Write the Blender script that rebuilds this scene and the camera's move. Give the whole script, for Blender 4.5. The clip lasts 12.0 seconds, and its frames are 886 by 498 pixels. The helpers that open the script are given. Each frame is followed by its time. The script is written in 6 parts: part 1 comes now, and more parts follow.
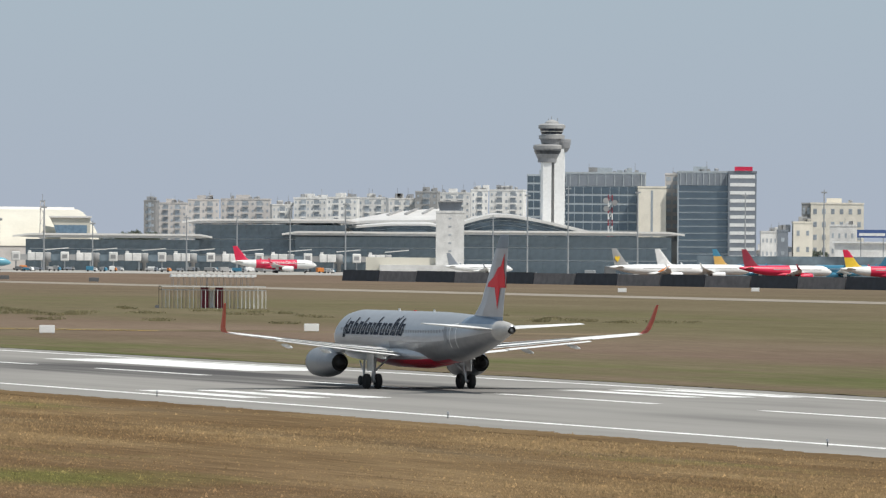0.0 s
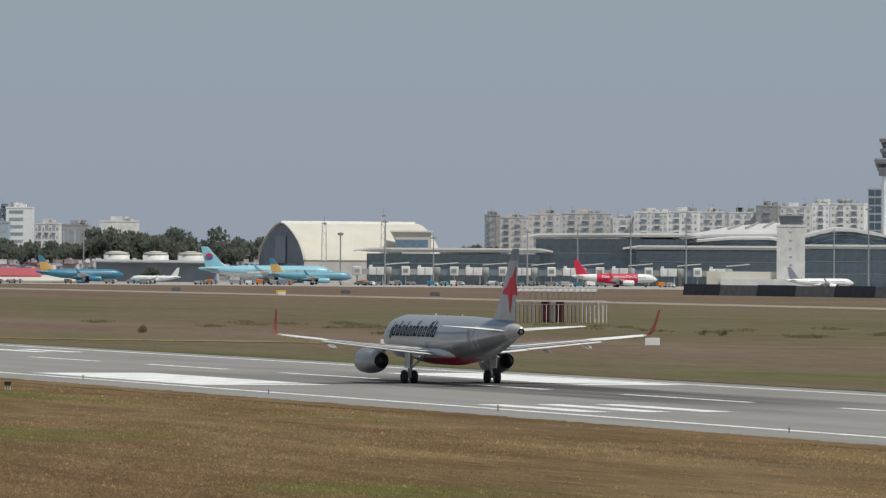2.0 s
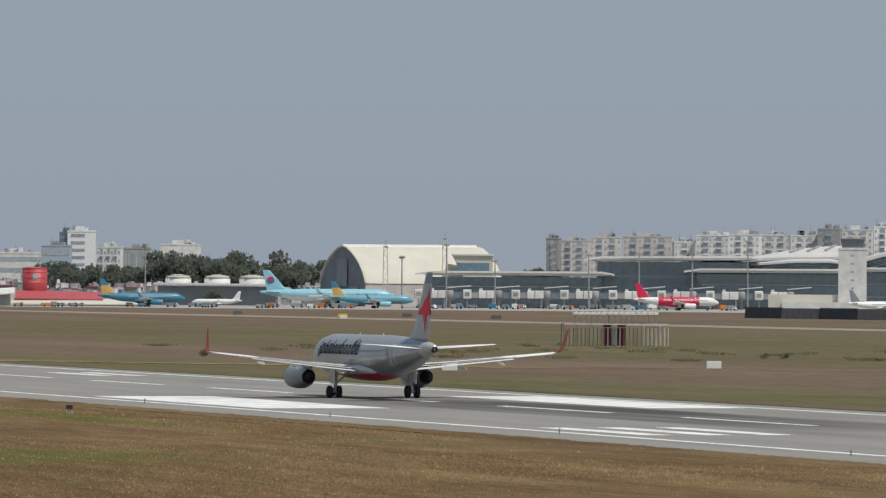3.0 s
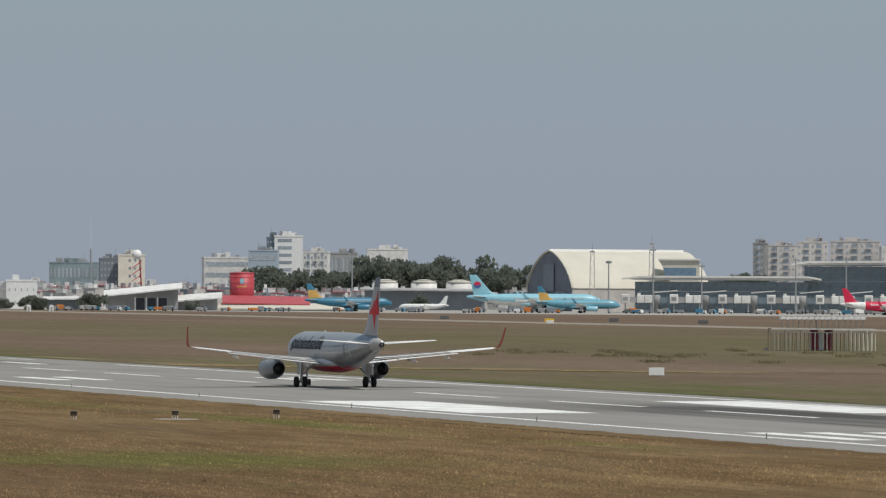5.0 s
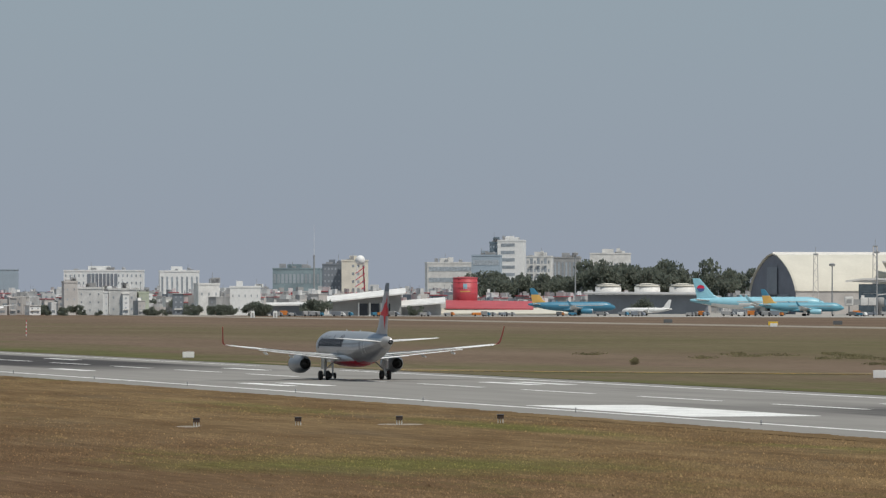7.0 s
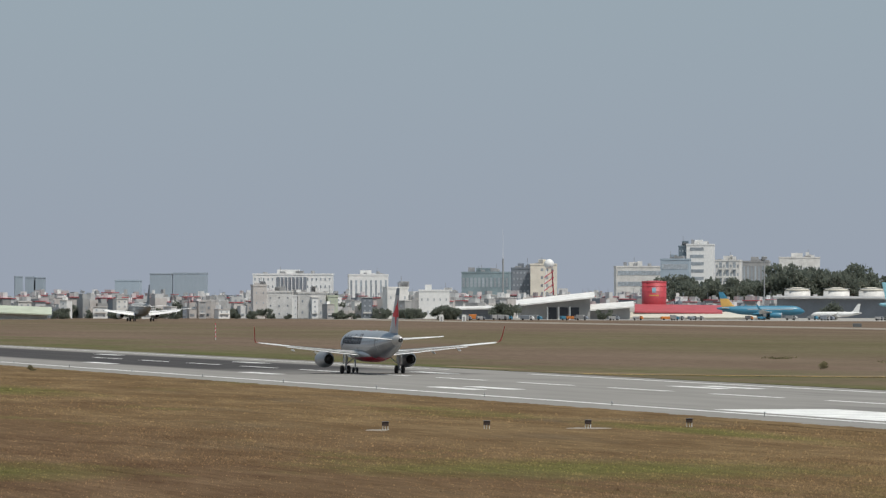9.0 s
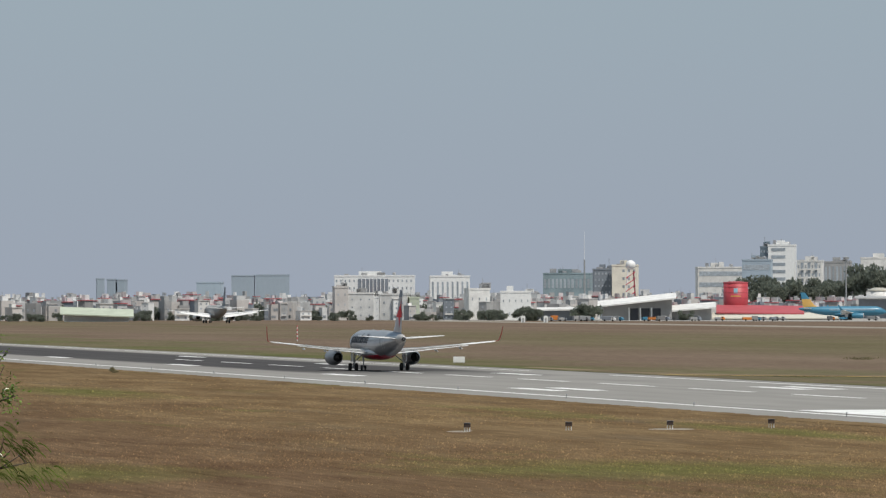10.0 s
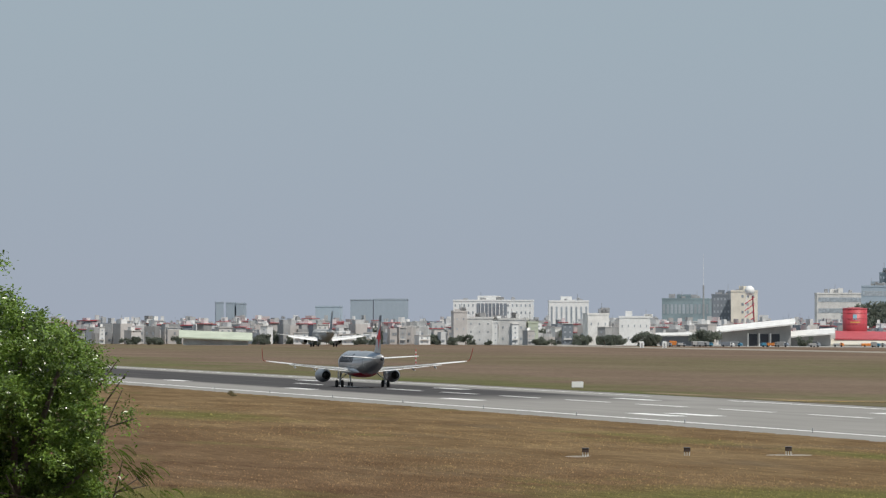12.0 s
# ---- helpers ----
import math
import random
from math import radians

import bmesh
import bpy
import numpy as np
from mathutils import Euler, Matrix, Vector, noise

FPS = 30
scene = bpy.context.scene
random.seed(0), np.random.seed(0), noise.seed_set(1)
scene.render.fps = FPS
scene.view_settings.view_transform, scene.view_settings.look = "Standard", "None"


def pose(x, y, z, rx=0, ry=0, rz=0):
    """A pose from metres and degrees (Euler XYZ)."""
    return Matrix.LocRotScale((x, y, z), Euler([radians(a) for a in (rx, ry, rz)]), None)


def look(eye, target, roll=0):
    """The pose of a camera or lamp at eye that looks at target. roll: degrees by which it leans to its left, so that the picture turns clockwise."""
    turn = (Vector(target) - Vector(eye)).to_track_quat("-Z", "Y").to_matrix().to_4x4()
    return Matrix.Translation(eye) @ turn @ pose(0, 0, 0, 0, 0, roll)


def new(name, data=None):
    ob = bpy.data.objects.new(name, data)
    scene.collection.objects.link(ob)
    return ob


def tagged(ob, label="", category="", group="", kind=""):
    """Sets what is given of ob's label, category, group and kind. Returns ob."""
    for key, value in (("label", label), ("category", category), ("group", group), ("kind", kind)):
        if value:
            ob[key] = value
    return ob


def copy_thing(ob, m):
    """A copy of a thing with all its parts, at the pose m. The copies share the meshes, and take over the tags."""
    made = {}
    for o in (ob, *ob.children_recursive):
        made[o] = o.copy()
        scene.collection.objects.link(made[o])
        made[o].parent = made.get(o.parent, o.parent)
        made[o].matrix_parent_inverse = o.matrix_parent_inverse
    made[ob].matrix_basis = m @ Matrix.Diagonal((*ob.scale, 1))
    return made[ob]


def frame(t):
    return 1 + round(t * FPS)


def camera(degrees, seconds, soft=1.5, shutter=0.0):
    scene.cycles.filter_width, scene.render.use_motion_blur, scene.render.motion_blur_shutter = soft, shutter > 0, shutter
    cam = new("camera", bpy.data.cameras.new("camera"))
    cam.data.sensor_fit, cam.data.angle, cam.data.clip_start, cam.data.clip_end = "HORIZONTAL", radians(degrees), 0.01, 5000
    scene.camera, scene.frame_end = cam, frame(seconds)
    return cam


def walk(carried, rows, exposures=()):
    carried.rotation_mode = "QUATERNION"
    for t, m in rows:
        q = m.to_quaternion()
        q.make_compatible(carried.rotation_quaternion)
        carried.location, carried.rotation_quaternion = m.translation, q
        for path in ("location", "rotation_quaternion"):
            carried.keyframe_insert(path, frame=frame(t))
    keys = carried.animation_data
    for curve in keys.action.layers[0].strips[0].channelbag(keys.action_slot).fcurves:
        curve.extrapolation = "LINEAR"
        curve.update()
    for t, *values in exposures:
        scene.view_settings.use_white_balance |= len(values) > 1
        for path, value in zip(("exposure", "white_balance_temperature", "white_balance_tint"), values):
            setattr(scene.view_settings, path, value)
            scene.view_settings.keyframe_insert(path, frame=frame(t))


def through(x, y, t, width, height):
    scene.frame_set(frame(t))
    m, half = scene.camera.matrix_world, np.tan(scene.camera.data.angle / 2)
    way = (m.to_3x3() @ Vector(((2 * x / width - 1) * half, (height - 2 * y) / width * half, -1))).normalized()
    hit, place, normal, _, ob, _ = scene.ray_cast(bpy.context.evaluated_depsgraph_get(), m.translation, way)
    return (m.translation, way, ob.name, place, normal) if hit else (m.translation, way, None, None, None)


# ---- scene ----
# A spotter's long lens on a tripod, panning after an airliner on its take-off run.
# The runway runs along +y; azimuths are degrees to the right of +y, seen from the tripod at the origin.
LENS_HEIGHT = 10.63
cam = camera(7.493, 12.0, soft=1.3)
# seconds, azimuth, upward tilt, roll
PAN = [(0.0, 20.2014, 0.0089, 0.4234), (0.5, 19.3504, 0.0411, 0.4122), (1.0, 18.547, 0.0507, 0.3588), (1.5, 18.3045, 0.0191, 0.4037), (2.0, 17.3161, 0.1104, 0.3414), (2.5, 16.8353, 0.2383, 0.3241), (2.7, 16.8619, 0.2838, 0.3074), (4.3, 15.7035, 0.3054, 0.3125), (4.5, 15.5201, 0.3069, 0.3152), (5.0, 15.044, 0.3366, 0.3001), (5.5, 14.6772, 0.351, 0.2895), (6.0, 14.2589, 0.3493, 0.1364), (6.5, 13.7821, 0.373, -0.1259), (7.0, 13.1554, 0.3695, -0.0522), (7.2, 12.939, 0.3743, 0.0084), (9.0, 11.5558, 0.4024, 0.0047), (9.5, 11.2409, 0.412, 0.0322), (10.0, 10.8661, 0.4145, -0.1351), (10.5, 10.5441, 0.4467, -0.1451), (11.0, 10.1801, 0.4105, -0.0468), (11.5, 9.892, 0.4246, -0.023), (12.0, 9.8581, 0.6231, 0.1105)]


def pan_pose(az, up, roll):
    return Matrix.Translation((0, 0, LENS_HEIGHT)) @ Euler((0, 0, radians(-az))).to_matrix().to_4x4() @ Euler((radians(90 + up), 0, 0)).to_matrix().to_4x4() @ Euler((0, 0, radians(roll))).to_matrix().to_4x4()


EXPOSURES = [(0.0, 0.18), (1.0, -0.17), (2.0, -0.24), (2.5, -0.24), (5.5, -0.28), (7.0, -0.26), (9.5, -0.12), (12.0, -0.02)]
walk(cam, [(t, pan_pose(az, up, roll)) for t, az, up, roll in PAN], EXPOSURES)

# ---- light: a high hazy sun and a pale hazy sky ----
SUN_AZ, SUN_EL = 148.0, 58.0
world = bpy.data.worlds.new("hazy_sky")
scene.world = world
world.use_nodes = True
wn = world.node_tree.nodes
wl = world.node_tree.links
wn.clear()
sky = wn.new("ShaderNodeTexSky")
sky.sky_type = "NISHITA"
sky.sun_disc = False
sky.sun_elevation, sky.sun_rotation = radians(SUN_EL), radians(SUN_AZ)
sky.air_density, sky.dust_density, sky.ozone_density = 1.0, 3.0, 2.0
bg_sky, bg_haze, mix, wout = wn.new("ShaderNodeBackground"), wn.new("ShaderNodeBackground"), wn.new("ShaderNodeMixShader"), wn.new("ShaderNodeOutputWorld")
bg_sky.inputs["Strength"].default_value = 0.05
# the haze layer: lilac-grey at the horizon, clearer blue-grey higher up
w_co, w_sep, w_ramp = wn.new("ShaderNodeTexCoord"), wn.new("ShaderNodeSeparateXYZ"), wn.new("ShaderNodeValToRGB")
w_ramp.color_ramp.elements[0].position, w_ramp.color_ramp.elements[1].position = 0.0, 0.042
w_ramp.color_ramp.elements[0].color, w_ramp.color_ramp.elements[1].color = (0.367, 0.415, 0.502, 1), (0.352, 0.430, 0.497, 1)
wl.new(w_co.outputs["Generated"], w_sep.inputs[0])
wl.new(w_sep.outputs[2], w_ramp.inputs[0])
wl.new(w_ramp.outputs[0], bg_haze.inputs["Color"])
bg_haze.inputs["Strength"].default_value = 1.17
mix.inputs[0].default_value = 0.8
wl.new(sky.outputs[0], bg_sky.inputs["Color"])
wl.new(bg_sky.outputs[0], mix.inputs[1])
wl.new(bg_haze.outputs[0], mix.inputs[2])
wl.new(mix.outputs[0], wout.inputs[0])
sun = new("sun", bpy.data.lights.new("sun", "SUN"))
sun.data.energy, sun.data.angle, sun.data.color = 3.7, radians(0.6), (1.0, 0.95, 0.87)
sdir = Vector((math.sin(radians(SUN_AZ)) * math.cos(radians(SUN_EL)), math.cos(radians(SUN_AZ)) * math.cos(radians(SUN_EL)), math.sin(radians(SUN_EL))))
sun.matrix_world = look(sdir * 300, (0, 0, 0))


# ---- materials ----
def mat(name, colour, rough=0.6, metal=0.0, vary=0.12, scale=0.8, bump=0.0, fine=None, tint=None, spec=0.5, rand=0.0, island=False):
    """A painted, mineral or plant surface: two scales of noise move the colour between two shades; bump gives relief."""
    m = bpy.data.materials.new(name)
    m.use_nodes = True
    n, l = m.node_tree.nodes, m.node_tree.links
    b = n["Principled BSDF"]
    b.inputs["Roughness"].default_value, b.inputs["Metallic"].default_value = rough, metal
    b.inputs["Specular IOR Level"].default_value = spec
    co = n.new("ShaderNodeTexCoord")
    big, small = n.new("ShaderNodeTexNoise"), n.new("ShaderNodeTexNoise")
    big.inputs["Scale"].default_value, small.inputs["Scale"].default_value = scale, fine or scale * 9
    big.inputs["Detail"].default_value = 4
    l.new(co.outputs["Object"], big.inputs["Vector"])
    l.new(co.outputs["Object"], small.inputs["Vector"])
    add = n.new("ShaderNodeMath")
    add.operation = "MULTIPLY_ADD"
    l.new(small.outputs[0], add.inputs[0])
    add.inputs[1].default_value = 0.45
    l.new(big.outputs[0], add.inputs[2])
    ramp = n.new("ShaderNodeValToRGB")
    t2 = tint or tuple(c * (1 - 1.6 * vary) for c in colour)
    ramp.color_ramp.elements[0].position, ramp.color_ramp.elements[1].position = 0.5, 0.95
    ramp.color_ramp.elements[0].color = (*t2, 1)
    ramp.color_ramp.elements[1].color = (*[min(1, c * (1 + vary * 0.5)) for c in colour], 1)
    l.new(add.outputs[0], ramp.inputs[0])
    last = ramp.outputs[0]
    if rand:
        info, hsv, mr = n.new("ShaderNodeObjectInfo"), n.new("ShaderNodeHueSaturation"), n.new("ShaderNodeMapRange")
        mr.inputs[3].default_value, mr.inputs[4].default_value = 1 - rand, 1 + rand
        if island:
            info = n.new("ShaderNodeNewGeometry")
        l.new(info.outputs["Random Per Island" if island else "Random"], mr.inputs[0])
        l.new(mr.outputs[0], hsv.inputs["Value"])
        l.new(last, hsv.inputs["Color"])
        last = hsv.outputs[0]
    l.new(last, b.inputs["Base Color"])
    if bump:
        bp = n.new("ShaderNodeBump")
        bp.inputs["Strength"].default_value = bump
        l.new(small.outputs[0], bp.inputs["Height"])
        l.new(bp.outputs[0], b.inputs["Normal"])
    return m


def leaf_mat(name, colour, rough, vary, scale, fine, through=0.4, spec=0.4):
    """Leaves: the painted surface above, with some light let through."""
    m = mat(name, colour, rough, vary=vary, scale=scale, fine=fine, spec=spec)
    n, l = m.node_tree.nodes, m.node_tree.links
    b, out = n["Principled BSDF"], n["Material Output"]
    t, x = n.new("ShaderNodeBsdfTranslucent"), n.new("ShaderNodeMixShader")
    src = b.inputs["Base Color"].links[0].from_socket
    l.new(src, t.inputs["Color"])
    x.inputs[0].default_value = through
    l.new(b.outputs[0], x.inputs[1])
    l.new(t.outputs[0], x.inputs[2])
    l.new(x.outputs[0], out.inputs["Surface"])
    return m


def ground_mat(name="dry_grass_ground", blades=False):
    """Dry tropical grass: straw-brown with green and bare reddish patches, drawn out by mowing along the runway."""
    m = bpy.data.materials.new(name)
    m.use_nodes = True
    n, l = m.node_tree.nodes, m.node_tree.links
    b = n["Principled BSDF"]
    b.inputs["Roughness"].default_value, b.inputs["Specular IOR Level"].default_value = 1.0, 0.0
    co = n.new("ShaderNodeTexCoord")

    def field(sx, sy, detail, rough=0.55, shift=0.0):
        mp, t = n.new("ShaderNodeMapping"), n.new("ShaderNodeTexNoise")
        mp.inputs["Scale"].default_value = (sx, sy, 1)
        mp.inputs["Location"].default_value = (shift, shift * 0.7, 0)
        t.inputs["Scale"].default_value, t.inputs["Detail"].default_value, t.inputs["Roughness"].default_value = 1, detail, rough
        l.new(co.outputs["Object"], mp.inputs[0])
        l.new(mp.outputs[0], t.inputs["Vector"])
        return t.outputs[0]

    def ramp(src, lo, hi, c0, c1):
        r = n.new("ShaderNodeValToRGB")
        r.color_ramp.elements[0].position, r.color_ramp.elements[1].position = lo, hi
        r.color_ramp.elements[0].color, r.color_ramp.elements[1].color = (*c0, 1), (*c1, 1)
        l.new(src, r.inputs[0])
        return r.outputs[0]

    def mixc(fac, a, c, mode="MIX"):
        x = n.new("ShaderNodeMix")
        x.data_type, x.blend_type = "RGBA", mode
        if isinstance(fac, float):
            x.inputs[0].default_value = fac
        else:
            l.new(fac, x.inputs[0])
        l.new(a, x.inputs[6])
        l.new(c, x.inputs[7])
        return x.outputs[2]

    sep = n.new("ShaderNodeSeparateXYZ")
    l.new(co.outputs["Object"], sep.inputs[0])
    # far side of the runway: dull brown, a greener belt between the runways
    straw = ramp(field(0.02, 0.006, 5, 0.6), 0.30, 0.70, (0.140, 0.101, 0.080), (0.186, 0.142, 0.111))
    green = ramp(field(0.08, 0.02, 4), 0.3, 0.7, (0.086, 0.098, 0.042), (0.130, 0.132, 0.066))
    belt = n.new("ShaderNodeValToRGB")
    while len(belt.color_ramp.elements) < 5:
        belt.color_ramp.elements.new(0.5)
    low_y = n.new("ShaderNodeMapRange")
    low_y.inputs[1].default_value, low_y.inputs[2].default_value, low_y.inputs[3].default_value, low_y.inputs[4].default_value = 1300.0, 2200.0, 0.36, 0.0
    l.new(sep.outputs[1], low_y.inputs[0])
    out_x = n.new("ShaderNodeMapRange")
    out_x.inputs[1].default_value, out_x.inputs[2].default_value = 290.0, 330.0
    l.new(sep.outputs[0], out_x.inputs[0])
    olive = n.new("ShaderNodeMath")
    olive.operation = "MULTIPLY"
    l.new(low_y.outputs[0], olive.inputs[0])
    l.new(out_x.outputs[0], olive.inputs[1])
    for e, (q, v) in zip(belt.color_ramp.elements, ((0.0, 0.95), (0.12, 0.75), (0.22, 0.04), (0.58, 0.42), (0.82, 0.05))):
        e.position, e.color = q, (v, v, v, 1)
    wob, mr = n.new("ShaderNodeMath"), n.new("ShaderNodeMapRange")
    wob.operation = "MULTIPLY_ADD"
    l.new(field(0.006, 0.003, 4), wob.inputs[0])
    wob.inputs[1].default_value = 150.0
    l.new(sep.outputs[0], wob.inputs[2])
    mr.inputs[1].default_value, mr.inputs[2].default_value = 260.0, 620.0
    l.new(wob.outputs[0], mr.inputs[0])
    l.new(mr.outputs[0], belt.inputs[0])
    broken = ramp(field(0.05, 0.006, 5, 0.65, 5.0), 0.36, 0.62, (0.25, 0.25, 0.25), (1.3, 1.3, 1.3))
    c_far = mixc(mixc(1.0, belt.outputs[0], broken, "MULTIPLY"), mixc(olive.outputs[0], straw, green), green)
    # near side: reddish straw, bleached and bare spots, green patches
    soil = ramp(field(0.16, 0.022, 5, 0.6), 0.34, 0.66, (0.122, 0.082, 0.047), (0.200, 0.143, 0.082))
    grey = ramp(field(0.11, 0.014, 4, 0.6, 31.0), 0.56, 0.70, (0, 0, 0), (0.65, 0.65, 0.65))
    dusty = ramp(field(0.5, 0.1, 3), 0.3, 0.7, (0.105, 0.080, 0.055), (0.150, 0.118, 0.080))
    lush = ramp(field(0.4, 0.06, 4), 0.3, 0.7, (0.080, 0.092, 0.030), (0.134, 0.134, 0.052))
    patch = ramp(field(0.075, 0.011, 5, 0.62, 11.0), 0.58, 0.72, (0, 0, 0), (0.7, 0.7, 0.7))
    # barer reddish ground away from the runway
    bare = ramp(field(0.2, 0.03, 5, 0.62, 3.0), 0.34, 0.66, (0.090, 0.057, 0.037), (0.154, 0.104, 0.066))
    wob2, away = n.new("ShaderNodeMath"), n.new("ShaderNodeMapRange")
    wob2.operation = "MULTIPLY_ADD"
    l.new(field(0.05, 0.008, 4, 0.6, 17.0), wob2.inputs[0])
    wob2.inputs[1].default_value = 60.0
    l.new(sep.outputs[0], wob2.inputs[2])
    away.inputs[1].default_value, away.inputs[2].default_value, away.inputs[3].default_value, away.inputs[4].default_value = 100.0, 140.0, 0.9, 0.0
    l.new(wob2.outputs[0], away.inputs[0])
    soil = mixc(away.outputs[0], soil, bare)
    # damp hollows where the grass stays green: middle and half widths
    hollow = patch
    for cx, cy, rx, ry in ((105, 769, 11, 75), (92, 407, 24, 36), (54, 412, 15, 34), (91, 300, 11, 20), (127, 520, 6, 60)):
        mp, gr, dist, warp = n.new("ShaderNodeMapping"), n.new("ShaderNodeTexGradient"), n.new("ShaderNodeMapRange"), n.new("ShaderNodeMath")
        mp.vector_type = "TEXTURE"
        mp.inputs["Location"].default_value, mp.inputs["Scale"].default_value = (cx, cy, 0), (rx, ry, 30)
        gr.gradient_type = "SPHERICAL"
        l.new(co.outputs["Object"], mp.inputs[0])
        l.new(mp.outputs[0], gr.inputs[0])
        warp.operation = "MULTIPLY_ADD"
        l.new(field(0.25, 0.035, 5, 0.7, cx), warp.inputs[0])
        warp.inputs[1].default_value = 0.9
        l.new(gr.outputs[1], warp.inputs[2])
        dist.inputs[1].default_value, dist.inputs[2].default_value, dist.inputs[4].default_value = 0.60, 1.25, 0.75
        l.new(warp.outputs[0], dist.inputs[0])
        inside = n.new("ShaderNodeMath")
        inside.operation = "MULTIPLY"
        limit = n.new("ShaderNodeMath")
        limit.operation = "GREATER_THAN"
        limit.inputs[1].default_value = 0.02
        l.new(gr.outputs[1], limit.inputs[0])
        l.new(dist.outputs[0], inside.inputs[0])
        l.new(limit.outputs[0], inside.inputs[1])
        most = n.new("ShaderNodeMath")
        most.operation = "MAXIMUM"
        l.new(hollow, most.inputs[0])
        l.new(inside.outputs[0], most.inputs[1])
        hollow = most.outputs[0]
    c_near = mixc(hollow, mixc(grey, soil, dusty), lush)
    side = n.new("ShaderNodeMapRange")
    side.inputs[1].default_value, side.inputs[2].default_value = 150.0, 190.0
    l.new(sep.outputs[0], side.inputs[0])
    c = mixc(side.outputs[0], c_near, c_far)
    fine = ramp(field(1.6, 0.09, 5, 0.7), 0.30, 0.70, (0.72, 0.71, 0.70), (1.24, 1.23, 1.21))
    c = mixc(1.0, c, fine, "MULTIPLY")
    if blades:
        # single tufts: darker, paler and bleached ones side by side
        geo, tone = n.new("ShaderNodeNewGeometry"), n.new("ShaderNodeValToRGB")
        while len(tone.color_ramp.elements) < 4:
            tone.color_ramp.elements.new(0.5)
        for e, (q, v) in zip(tone.color_ramp.elements, ((0.0, (0.92, 0.93, 0.90)), (0.6, (1.28, 1.27, 1.22)), (0.95, (1.6, 1.56, 1.42)), (1.0, (2.2, 2.1, 1.9)))):
            e.position, e.color = q, (*v, 1)
        l.new(geo.outputs["Random Per Island"], tone.inputs[0])
        c = mixc(1.0, c, tone.outputs[0], "MULTIPLY")
        t, x = n.new("ShaderNodeBsdfTranslucent"), n.new("ShaderNodeMixShader")
        l.new(c, t.inputs["Color"])
        x.inputs[0].default_value = 0.15
        l.new(b.outputs[0], x.inputs[1])
        l.new(t.outputs[0], x.inputs[2])
        l.new(x.outputs[0], n["Material Output"].inputs["Surface"])
    l.new(c, b.inputs["Base Color"])
    if not blades:
        bp = n.new("ShaderNodeBump")
        bp.inputs["Strength"].default_value, bp.inputs["Distance"].default_value = 0.5, 0.12
        l.new(field(1.6, 0.8, 5, 0.7), bp.inputs["Height"])
        l.new(bp.outputs[0], b.inputs["Normal"])
    return m


